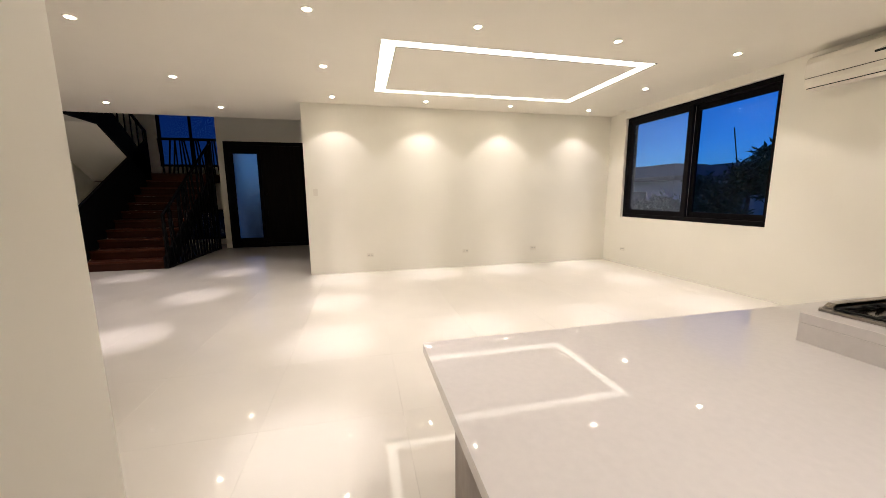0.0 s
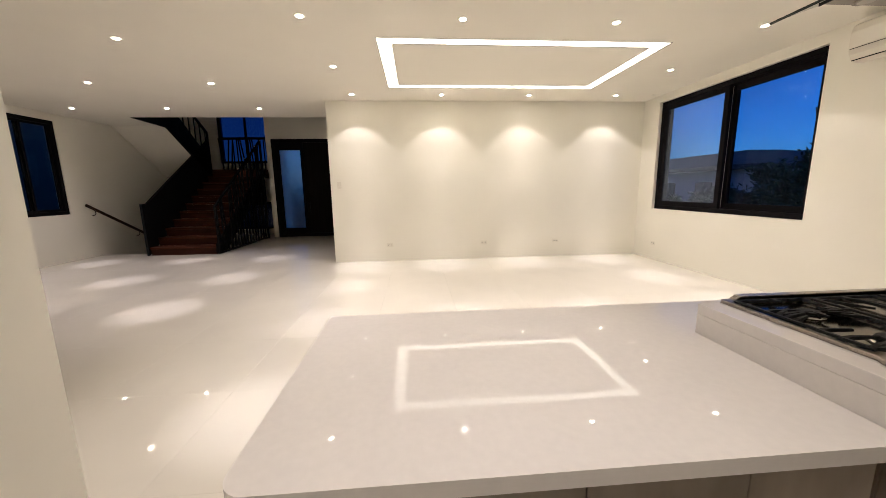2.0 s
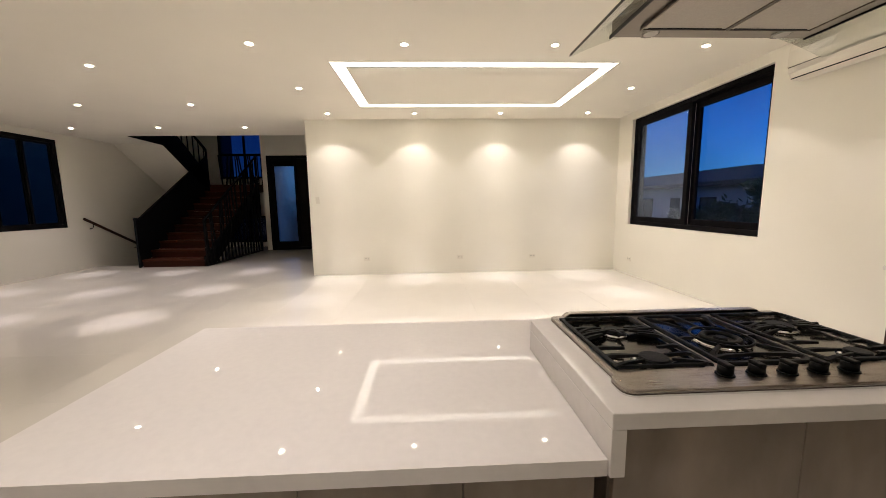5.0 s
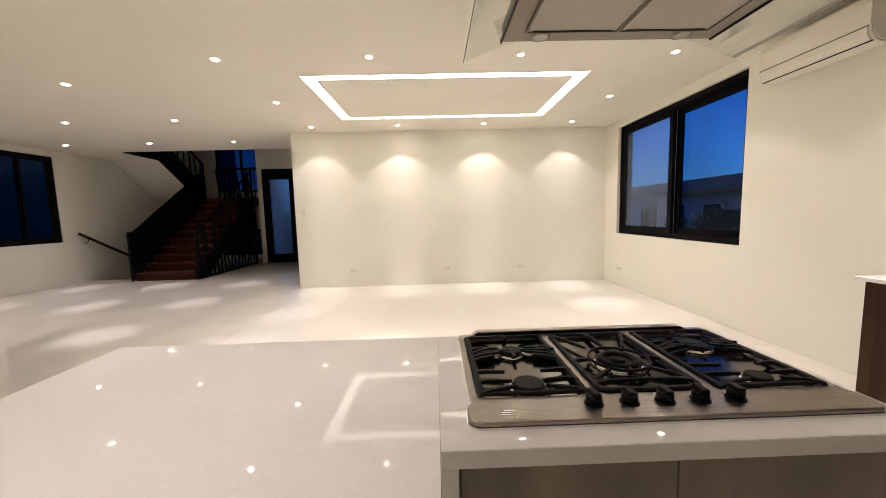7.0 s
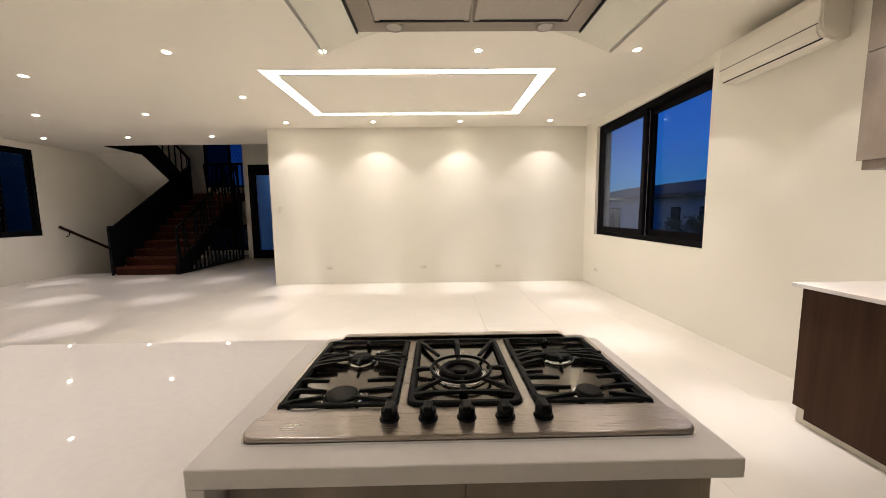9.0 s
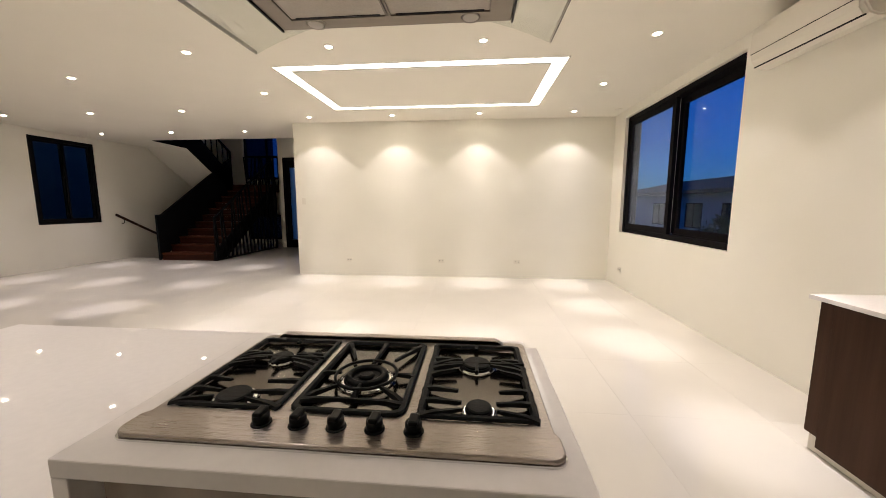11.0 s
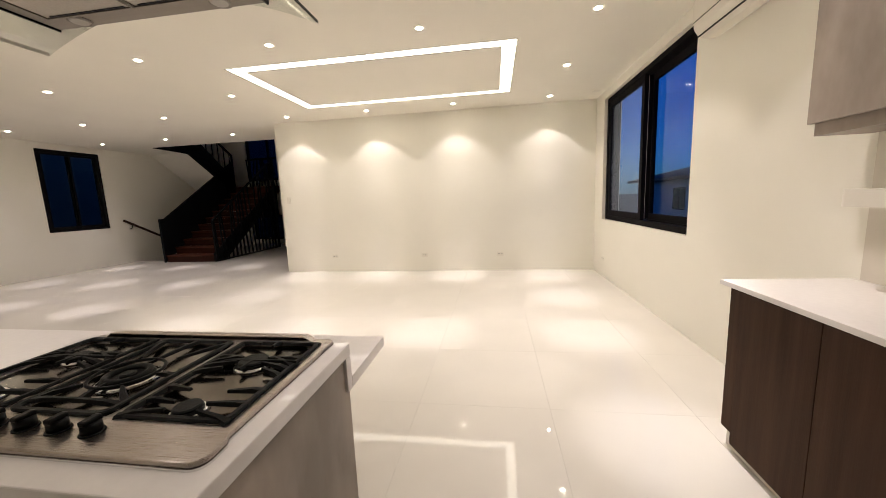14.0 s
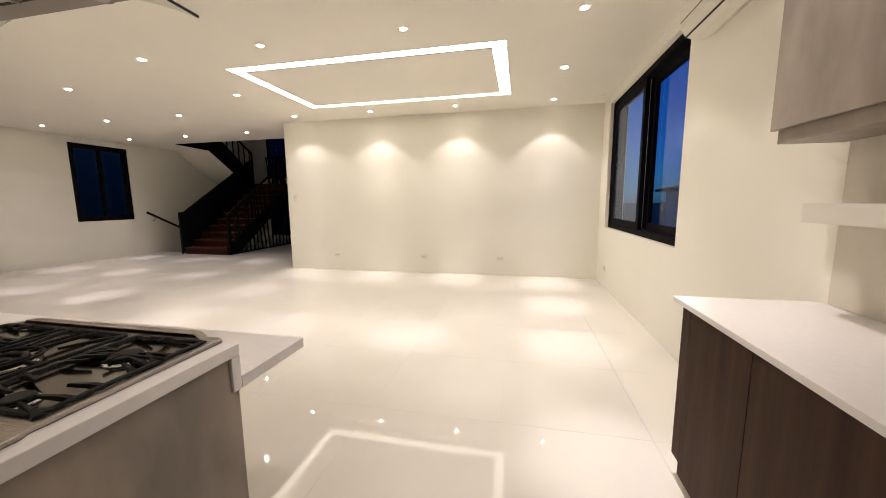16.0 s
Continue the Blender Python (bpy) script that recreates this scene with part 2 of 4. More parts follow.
def tube(points, r, seg=10, bm=None, closed=False):
    own = bmesh.new()
    pts = [Vector(p) for p in points]
    rings = []
    n = len(pts)
    for i, p in enumerate(pts):
        if closed:
            d = pts[(i + 1) % n] - pts[i - 1]
        else:
            d = pts[min(i + 1, n - 1)] - pts[max(i - 1, 0)]
        q = d.to_track_quat("Z", "Y").to_matrix()
        rings.append([own.verts.new(p + q @ Vector((r * math.cos(2 * math.pi * k / seg), r * math.sin(2 * math.pi * k / seg), 0))) for k in range(seg)])
    for i in range(n if closed else n - 1):
        a, b = rings[i], rings[(i + 1) % n]
        for k in range(seg):
            f = own.faces.new((a[k], a[(k + 1) % seg], b[(k + 1) % seg], b[k]))
            f.smooth = True
    if not closed:
        own.faces.new(rings[0][::-1])
        own.faces.new(rings[-1])
    bmesh.ops.recalc_face_normals(own, faces=own.faces)
    return own if bm is None else join(bm, own)


def wall_with_opening(u0, u1, z0, z1, a0, a1, holes, axis):
    """A wall from u0 to u1 and z0 to z1, a0 to a1 thick, along the other axis; holes (u0, u1, z0, z1) go through it."""
    bm = bmesh.new()
    us = sorted({u0, u1, *[h[0] for h in holes], *[h[1] for h in holes]})
    zs = sorted({z0, z1, *[h[2] for h in holes], *[h[3] for h in holes]})
    def solid(i, j):
        if i < 0 or j < 0 or i >= len(us) - 1 or j >= len(zs) - 1:
            return False
        u, z = (us[i] + us[i + 1]) / 2, (zs[j] + zs[j + 1]) / 2
        return not any(h[0] < u < h[1] and h[2] < z < h[3] for h in holes)
    def p(u, a, z):
        return bm.verts.new((a, u, z) if axis == "x" else (u, a, z))
    for i in range(len(us) - 1):
        for j in range(len(zs) - 1):
            if not solid(i, j):
                continue
            ua, ub, za, zb = us[i], us[i + 1], zs[j], zs[j + 1]
            bm.faces.new((p(ua, a0, za), p(ub, a0, za), p(ub, a0, zb), p(ua, a0, zb)))
            bm.faces.new((p(ua, a1, za), p(ub, a1, za), p(ub, a1, zb), p(ua, a1, zb)))
            if not solid(i - 1, j):
                bm.faces.new((p(ua, a0, za), p(ua, a1, za), p(ua, a1, zb), p(ua, a0, zb)))
            if not solid(i + 1, j):
                bm.faces.new((p(ub, a0, za), p(ub, a1, za), p(ub, a1, zb), p(ub, a0, zb)))
            if not solid(i, j - 1):
                bm.faces.new((p(ua, a0, za), p(ua, a1, za), p(ub, a1, za), p(ub, a0, za)))
            if not solid(i, j + 1):
                bm.faces.new((p(ua, a0, zb), p(ua, a1, zb), p(ub, a1, zb), p(ub, a0, zb)))
    bmesh.ops.remove_doubles(bm, verts=bm.verts, dist=1e-5)
    bmesh.ops.recalc_face_normals(bm, faces=bm.faces)
    return bm


def structure(ob, label, category):
    return tagged(ob, label, category, kind="structure")


# ---- the plan ----
XL, XR = -5.95, 5.24        # left and right walls
YF = 6.545                  # feature wall
XF = -0.555                 # its free end
YE = 7.97                   # edge of the ceiling, before the stair hall
YD = 10.6                   # entrance wall
YS = 11.6                   # back wall of the stairwell
YB = -2.2                   # back of the kitchen
TOP = 5.4                   # top of the stair hall
WELL = (-5.95, -4.86, 8.17, 10.6)  # stairs going down: x0, x1, y0, y1

# ceiling with a hole for the recessed light, and the opening over the stairs
LX0, LX1, LY0, LY1, LW = 0.595, 3.795, 3.945, 5.735, 0.15
# walls
structure(mesh_ob("wall_east", wall_with_opening(YB - 0.2, 6.7, 0, H, XR, XR + 0.25, [(3.585, 6.12, 0.905, 2.73)], "x"), M_WALL), "cream painted wall with one wide window", "wall")
structure(mesh_ob("wall_west", wall_with_opening(1.1, 11.8, -2.6, TOP, XL - 0.2, XL, [(6.41, 7.645, 0.925, 2.72)], "x"), M_WALL), "cream painted wall with one window", "wall")
structure(mesh_ob("wall_north", box(XF, XR, YF, YF + 0.15, 0, H), M_WALL), "cream feature wall washed by four downlights", "wall")
structure(mesh_ob("wall_hall", box(XF, XF + 0.15, YF + 0.15, YD, 0, TOP), M_WALL), "cream side wall of the entrance hall", "wall")
structure(mesh_ob("wall_entrance", wall_with_opening(-3.2, XF + 0.15, 0, TOP, YD, YD + 0.2, [(-3.06, -1.1, 0, 2.775)], "y"), M_WALL), "cream wall round the entrance door", "wall")
structure(mesh_ob("wall_stair_side", box(-3.2, -3.05, YD + 0.2, YS, 0, TOP), M_WALL), "cream wall beside the stairs", "wall")
structure(mesh_ob("wall_stair_back", wall_with_opening(XL, -3.05, -2.6, TOP, YS, YS + 0.2, [(-4.98, -3.4, 0.15, 1.0), (-4.98, -3.4, 2.2, 5.0)], "y"), M_WALL), "cream back wall of the stairwell", "wall")
structure(mesh_ob("wall_kitchen", box(-0.57, -0.37, YB, 1.31, 0, H), M_WALL), "cream wall end beside the kitchen", "wall")
structure(mesh_ob("wall_south", box(-0.57, XR, YB - 0.2, YB, 0, H), M_WALL), "cream wall behind the kitchen", "wall")
structure(mesh_ob("wall_living_south", box(XL, -0.57, 1.11, 1.31, 0, H), M_WALL), "cream wall of the living room", "wall")
structure(mesh_ob("wall_well", box(WELL[1], WELL[1] + 0.06, WELL[2], YS, -2.6, -0.004), M_WALL), "cream wall of the stairs going down", "wall")
structure(mesh_ob("hall_ceiling", box(XL - 0.2, XF + 0.15, YE - 0.2, YS + 0.2, TOP, TOP + 0.15), M_CEIL), "white ceiling high over the stair hall", "ceiling")
structure(mesh_ob("wall_upper_south", box(XL, XF, YE - 0.15, YE, H + 0.35, TOP), M_WALL), "cream wall above the ceiling edge", "wall")
# ceiling: a slab with a recess for the light frame
bm = bmesh.new()
for x0, x1, y0, y1 in ((XL - 0.2, LX0, YB - 0.2, YE), (LX1, XR + 0.2, YB - 0.2, YF + 0.2), (LX0, LX1, YB - 0.2, LY0), (LX0, LX1, LY1, YF + 0.2), (LX0, XF + 0.15, YF + 0.2, YE)):
    if x1 > x0:
        box(x0, x1, y0, y1, H, H + 0.35, bm=bm)
box(LX0 + LW, LX1 - LW, LY0 + LW, LY1 - LW, H, H + 0.06, bm=bm)
box(LX0 - 0.02, LX1 + 0.02, LY0 - 0.02, LY1 + 0.02, H + 0.06, H + 0.2, bm=bm)
structure(mesh_ob("ceiling", bm, M_CEIL), "cream ceiling with a recessed rectangular light", "ceiling")
# floor slab (the tiles come last)
bm = bmesh.new()
for x0, x1, y0, y1 in ((XL - 0.2, XR + 0.2, YB - 0.2, WELL[2]), (WELL[1], XR + 0.2, WELL[2], YS + 0.2)):
    box(x0, x1, y0, y1, -0.3, -0.003, bm=bm)
floor = structure(mesh_ob("floor", bm, M_GROUT), "polished cream porcelain floor in large square tiles", "floor")
structure(mesh_ob("basement_floor", box(XL - 0.2, -4.6, 8, YS + 0.2, -2.8, -2.6), M_TILE), "floor at the foot of the lower stairs", "floor")


# ---- lights ----
def light_frame():
    t = empty("ceiling_light", (LX0 + LX1) / 2, (LY0 + LY1) / 2, H)
    tagged(t, "rectangular frame of white light recessed in the ceiling", "ceiling light")
    cx, cy = t.location.x, t.location.y
    a, b, w = (LX1 - LX0) / 2, (LY1 - LY0) / 2, LW
    for x0, x1, y0, y1 in ((-a, a, -b, -b + w), (-a, a, b - w, b), (-a, -a + w, -b + w, b - w), (a - w, a, -b + w, b - w)):
        part("diffuser", box(x0 + 0.004, x1 - 0.004, y0 + 0.004, y1 - 0.004, 0.004, 0.014), M_STRIP, t, "glowing white diffuser strip")
    # grey lines added along the diffuser edges in place of a shadow gap
    for a2, b2, s in ((a, b, 1), (a - w, b - w, -1)):
        g = 0.005 * s
        for x0, x1, y0, y1 in ((-a2 - max(g, 0), a2 + max(g, 0), -b2 - g, -b2), (-a2 - max(g, 0), a2 + max(g, 0), b2, b2 + g), (-a2 - g, -a2, -b2, b2), (a2, a2 + g, -b2, b2)):
            part("trim", box(min(x0, x1), max(x0, x1), min(y0, y1), max(y0, y1), -0.003, 0.003), M_GAPLINE, t, "thin grey line standing in for a shadow gap")
    return t


light_frame()


def downlight():
    t = empty("downlight", 0, 0, H)
    bm = bmesh.new()
    n = 28
    prof = [(0.050, -0.0005), (0.048, -0.005), (0.042, -0.006), (0.037, -0.002), (0.033, -0.002)]
    rings = [[bm.verts.new((r * math.cos(2 * math.pi * k / n), r * math.sin(2 * math.pi * k / n), z)) for k in range(n)] for r, z in prof]
    for a, b in zip(rings, rings[1:]):
        for k in range(n):
            f = bm.faces.new((a[k], a[(k + 1) % n], b[(k + 1) % n], b[k]))
            f.smooth = True
    bmesh.ops.recalc_face_normals(bm, faces=bm.faces)
    part("trim_ring", bm, M_PLASTIC, t, "white trim ring")
    part("lens", cyl(0, 0, -0.0035, -0.0012, 0.035, seg=28), M_LENS, t, "glowing warm white lens")
    part("emitter", cyl(0, 0, -0.0050, -0.0037, 0.027, seg=20), M_LAMP, t, "small bright emitter")
    return tagged(t, "small round warm white downlight in the ceiling", "downlight", "downlights in the ceiling")


COLS = (-0.03, 1.433, 2.905, 4.43)
SPOTS = [(x, 3.512) for x in COLS] + [(COLS[0], 4.814), (COLS[3], 4.814)] + [(x, 6.127) for x in COLS]
SPOTS += [(x + (y < 5) * -0.08, y) for y in (4.06, 5.57, 7.15) for x in (-5.16, -3.54, -1.905) if (x, y) != (-5.16, 4.06)]
# the last four are unseen, added to brighten the island and kitchen
SPOTS += [(COLS[0], 2.05), (COLS[3], 2.05), (1.3, 1.05), (3.6, 1.25)] + [(x, -0.3) for x in (0.2, 1.4)]


def cone(name, power, degrees, blend, radius, colour):
    """One share of a downlight's light: a spill, a middle cone or a bright core."""
    lamp = bpy.data.lights.new(name, "SPOT")
    lamp.energy, lamp.color = power, colour
    lamp.spot_size, lamp.spot_blend, lamp.shadow_soft_size = radians(degrees), blend, radius
    return lamp


NEAR = [cone("downlight_spill", WIDE_POWER, 96, 0.3, 0.022, WARM), cone("downlight_beam", MID_POWER, 66, 1.0, 0.022, WARM), cone("downlight_core", BEAM_POWER, 23, 1.0, 0.02, CORE)]
# the lamps of the far side are dimmer and a little cooler
FAR = [cone("downlight_spill", WIDE_POWER * 0.38, 96, 0.3, 0.022, COOLER), cone("downlight_beam", MID_POWER * LEFT_SHARE, 66, 1.0, 0.022, COOLER), cone("downlight_core", BEAM_POWER * 1.25, 21, 1.0, 0.02, COOLER)]
# unseen lamps added over and behind the island as fill, with no bright core
FILL = [cone("downlight_spill", WIDE_POWER * 0.55, 96, 0.3, 0.022, WARM), cone("downlight_beam", MID_POWER * 0.46, 66, 1.0, 0.022, WARM)]
# the row that washes the feature wall has narrower lamps
WASH = [cone("downlight_spill", WIDE_POWER * 1.05, 96, 0.3, 0.022, WARM), cone("downlight_beam", MID_POWER * 0.5, 62, 1.0, 0.022, WARM), cone("downlight_core", BEAM_POWER * 1.35, 27, 1.0, 0.02, CORE)]
first = downlight()
for i, (x, y) in enumerate(SPOTS):
    if i == 0:
        first.location = (x, y, H)
    else:
        copy_thing(first, pose(x, y, H))
    for share in FAR if x < -1 else WASH if y > 6 else FILL if y < 2 else NEAR:
        lamp = new(share.name.split(".")[0], share)
        lamp.location = (x, y, H - 0.012)


# ---- windows and doors ----
def framed(parent, u0, u1, z0, z1, a0, a1, axis, w, name="window_frame"):
    """Four bars round an opening."""
    made = []
    for p, q, r, s in ((u0, u1, z0, z0 + w), (u0, u1, z1 - w, z1), (u0, u0 + w, z0 + w, z1 - w), (u1 - w, u1, z0 + w, z1 - w)):
        made.append(part(name, box(a0, a1, p, q, r, s, 0.003) if axis == "x" else box(p, q, a0, a1, r, s, 0.003), M_ALU, parent))
    return made


def pane(parent, u0, u1, z0, z1, a, axis, material, name="pane", label=""):
    ob = part(name, box(a, a + 0.006, u0, u1, z0, z1) if axis == "x" else box(u0, u1, a, a + 0.006, z0, z1), material, parent, label)
    ob.visible_shadow = False
    return ob


# sliding window of the east wall
w1 = structure(empty("window_1", 0, 0, 0), "black aluminium sliding window with two panes at dusk", "window")
framed(w1, 3.587, 6.118, 0.907, 2.728, 5.288, 5.462, "x", 0.062)
for p, q, r, t in ((3.65, 4.755, 0.97, 0.985), (4.88, 6.055, 0.97, 0.985)):
    part("track", box(5.366, 5.374, p, q, r, t), M_ALU, w1)
# the far sash slides inside the near one; their stiles overlap
framed(w1, 4.79, 6.055, 0.970, 2.665, 5.302, 5.346, "x", 0.08, "sash")
framed(w1, 3.65, 4.84, 0.970, 2.665, 5.396, 5.440, "x", 0.08, "sash")
pane(w1, 4.87, 5.975, 1.05, 2.585, 5.322, "x", M_MILKY)
pane(w1, 3.73, 4.76, 1.05, 2.585, 5.416, "x", M_TINTED)
part("interlock", box(5.347, 5.395, 4.794, 4.836, 0.985, 2.65), M_ALU, w1)
part("latch", box(5.374, 5.395, 3.675, 3.70, 1.68, 1.84, 0.004), M_KNOB, w1, "black sash latch")
part("seal", box(5.347, 5.352, 4.787, 4.790, 0.99, 2.64), M_FILTER, w1, "thin bright meeting rail strip")

w2 = structure(empty("window_2", 0, 0, 0), "black framed two-pane window, dark outside", "window")
framed(w2, 6.412, 7.643, 0.927, 2.718, -6.06, -5.97, "x", 0.07)
framed(w2, 6.99, 7.573, 0.997, 2.648, -6.045, -6.015, "x", 0.04, "sash")
framed(w2, 6.482, 7.06, 0.997, 2.648, -6.01, -5.98, "x", 0.04, "sash")
pane(w2, 7.03, 7.533, 1.037, 2.608, -6.03, "x", M_GLASS)
pane(w2, 6.522, 7.02, 1.037, 2.608, -6.0, "x", M_GLASS)

for nm, z0, z1, tr in (("window_3", 0.152, 0.998, ()), ("window_4", 2.202, 4.998, (2.95, 3.8))):
    w3 = structure(empty(nm, 0, 0, 0), "tall black framed stairwell window at dusk", "window")
    framed(w3, -4.978, -3.402, z0, z1, YS + 0.04, YS + 0.12, "y", 0.06)
    part("mullion", box(-4.22, -4.16, YS + 0.05, YS + 0.11, z0 + 0.06, z1 - 0.06, 0.003), M_ALU, w3)
    edges = [z0 + 0.06, *tr, z1 - 0.06]
    for z in tr:
        for a, b in ((-4.918, -4.22), (-4.16, -3.462)):
            part("transom", box(a, b, YS + 0.055, YS + 0.105, z - 0.03, z + 0.03, 0.003), M_ALU, w3)
    for a, b in ((-4.918, -4.22), (-4.16, -3.462)):
        pane(w3, a, b, z0 + 0.06, z1 - 0.06, YS + 0.08, "y", M_STAIRGLASS)

# entrance door with a frosted side light
d1 = structure(empty("door_1", 0, 0, 0), "dark wooden entrance door with a tall side light", "door")
framed(d1, -3.058, -1.102, 0.0, 2.773, YD - 0.01, YD + 0.1, "y", 0.09, "door_frame")
part("mullion", box(-2.28, -2.20, YD, YD + 0.09, 0.09, 2.683, 0.003), M_ALU, d1)
part("side_frame", box(-2.968, -2.86, YD, YD + 0.09, 0.09, 2.683, 0.003), M_ALU, d1)
for z0, z1 in ((0.09, 0.25), (2.47, 2.683)):
    part("side_rail", box(-2.86, -2.28, YD, YD + 0.09, z0, z1, 0.003), M_ALU, d1)
pane(d1, -2.86, -2.28, 0.25, 2.47, YD + 0.04, "y", M_FROST, "side_light", "tall frosted glass side light")
leaf = part("door_leaf", box(-2.195, -1.195, YD + 0.02, YD + 0.065, 0.095, 2.68, 0.004), M_DOOR, d1, "dark wooden door leaf")
part("door_handle", tube([(-2.1, YD + 0.02, 0.7), (-2.1, YD - 0.03, 0.72), (-2.1, YD - 0.035, 1.4), (-2.1, YD + 0.02, 1.42)], 0.012), M_BLACK, leaf, "black bar handle")


# ---- stairs ----
RISE, RUN, N1 = 0.1775, 0.272, 11
SX0, SX1, SY = -4.72, -3.38, 7.88
stairs = tagged(empty("staircase", -4.0, SY, 0), "dark staircase with reddish wooden treads and steel balustrade", "staircase")


def sp(name, bm, material, label="", parent=None):
    bmesh.ops.translate(bm, verts=bm.verts, vec=(4.0, -SY, 0))
    return part(name, bm, material, parent or stairs, label)


for k in range(N1):
    y, z = SY + k * RUN, (k + 1) * RISE
    if k < N1 - 1:
        sp("tread", box(SX0, SX1, y - 0.02, y + RUN, z - 0.04, z, 0.004), M_TREAD)
    sp("riser", box(SX0 + 0.004, SX1 - 0.004, y, y + 0.02, z - RISE, z - 0.042), M_SHADERISER)
LZ = N1 * RISE
LYs = SY + (N1 - 1) * RUN
sp("landing", box(XL + 0.01, SX1, LYs - 0.02, YS - 0.005, LZ - 0.2, LZ, 0.005), M_TREAD, "dark wooden landing")
sl = RISE / RUN
# black sheet added to darken the space under the landing
sp("dark_filler", box(SX0, SX1 + 0.04, LYs + 0.01, LYs + 0.05, 0.95, LZ - 0.205), M_BLACK, "added black sheet that darkens the space under the landing")
# strings: left one carries the solid black balustrade
sp("balustrade_panel", prism([(SY - 0.05, 0.0), (LYs, LZ - 0.25), (LYs, LZ + 0.82), (SY + 0.09, 1.1), (SY - 0.05, 1.1)], SX0 - 0.055, SX0 - 0.004, axis="x"), M_BLACK, "solid black steel balustrade panel")
sp("string", prism([(SY - 0.02, 0.0), (SY + 0.33, 0.0), (LYs + 0.02, LZ - 0.33), (LYs + 0.02, LZ + 0.04), (SY - 0.02, RISE + 0.04)], SX1 + 0.004, SX1 + 0.04, axis="x"), M_BLACK, "black steel string")
for k in range(7):
    y, z = LYs - k * RUN, LZ + (k + 1) * RISE
    sp("tread", box(XL + 0.01, SX0 - 0.06, y - RUN, y + 0.02, z - 0.04, z, 0.004), M_TREAD)
    sp("riser", box(XL + 0.012, SX0 - 0.062, y - 0.02, y, z - RISE, z - 0.042), M_SHADERISER)
yt = LYs - 6 * RUN
sp("soffit", prism([(LYs, LZ - 0.2), (yt, LZ + 6 * RISE - 0.16), (YE + 0.002, H + 0.004), (YE + 0.002, H + 0.34), (yt, H + 0.3), (LYs, LZ - 0.02)], XL + 0.006, SX0 - 0.058, axis="x"), M_WALL, "cream plastered underside of the upper flight")
sp("string", prism([(LYs, LZ - 0.22), (yt, LZ + 6 * RISE - 0.20), (YE + 0.002, H - 0.01), (YE + 0.002, H + 0.4), (yt, H + 0.65), (LYs, LZ + 0.25)], SX0 - 0.054, SX0 - 0.004, axis="x"), M_BLACK, "black steel string of the upper flight")
# sloping rail with uneven bars on the open side
xr = SX1 + 0.065
y_end = 10.47
top = lambda y: min(1.02 + (y - SY) * sl, 2.75)
sp("bottom_rail", bar((xr, SY + 0.02, 0.02), (xr, y_end, 0.02), 0.04, 0.04, bevel=0.003), M_BLACK)
sp("handrail", bar((xr, SY, top(SY)), (xr, y_end - 0.02, top(y_end - 0.02)), 0.05, 0.04, bevel=0.004), M_BLACK)
sp("post", box(xr - 0.025, xr + 0.025, y_end - 0.02, y_end + 0.03, 0, 2.77, 0.003), M_BLACK)
sp("post", box(xr - 0.02, xr + 0.02, SY - 0.02, SY + 0.02, 0, 1.04, 0.003), M_BLACK)
rng = random.Random(4)
for k in range(16):
    y = SY + 0.10 + k * 0.155
    dy = rng.choice((-0.13, -0.07, -0.03, 0.0, 0.04, 0.09, 0.14))
    dy = min(dy, y_end - 0.05 - y)
    sp("bar", bar((xr, y, 0.04), (xr, y + dy, top(y + dy) - 0.02), 0.028, 0.036), M_BLACK)
# rail with tilted bars along the back of the landing
yb = YS - 0.12
sp("handrail", bar((SX0 - 0.2, yb, LZ + 0.95), (SX1, yb, LZ + 0.95), 0.05, 0.04, bevel=0.003), M_BLACK)
for k in range(13):
    x = SX0 - 0.12 + k * 0.112
    dx = rng.choice((-0.12, -0.06, 0.0, 0.05, 0.11))
    sp("bar", bar((x, yb, LZ), (min(x + dx, SX1 - 0.02), yb, LZ + 0.93), 0.024, 0.034), M_BLACK)
# rail on the upper flight
xr2 = SX0 - 0.03
for k in range(8):
    y = LYs - 0.1 - k * 0.22
    zb = LZ + (LYs - y) * sl + 0.22
    sp("bar", bar((xr2, y, zb), (xr2, y, zb + 0.75), 0.014, 0.03), M_BLACK)
sp("handrail", bar((xr2, LYs, LZ + 1.0), (xr2, LYs - 1.9, LZ + 1.0 + 1.9 * sl), 0.05, 0.04), M_BLACK)
sp("post", box(xr2 - 0.02, xr2 + 0.02, LYs - 0.02, LYs + 0.02, LZ, LZ + 1.02), M_BLACK)

# stairs going down along the west wall
low = tagged(empty("lower_staircase", -5.4, WELL[2], 0), "wooden steps going down beside the wall", "staircase")
for k in range(8):
    y, z = k * RUN, -(k + 1) * RISE
    part("tread", box(-0.54, 0.53, y, y + RUN + 0.02, z - 0.04, z, 0.004), M_TREAD, low)
    part("riser", box(-0.53, 0.52, y, y + 0.02, z + 0.002, z + RISE - 0.012 if k else -0.012), M_TREAD, low)
hr = tagged(empty("wall_handrail", -5.87, 7.9, 1.1), "dark wooden handrail on black wall brackets", "handrail")
part("rail", bar((0, 0.0, 0.0), (0, 2.4, -1.25), 0.035, 0.055, bevel=0.008), M_WOOD, hr)
for d in (0.2, 1.3):
    z = -d * 1.25 / 2.4
    part("bracket", tube([(-0.075, d, z - 0.12), (-0.03, d, z - 0.12), (0, d, z - 0.09), (0, d, z - 0.025)], 0.008), M_BLACK, hr)


# ---- kitchen island ----
ZL, ZU = 0.747, 0.863
IX0, IXM, IX1 = 0.55, 2.026, 3.062
IY0, IY1, IYM = 0.603, 1.565, 1.222


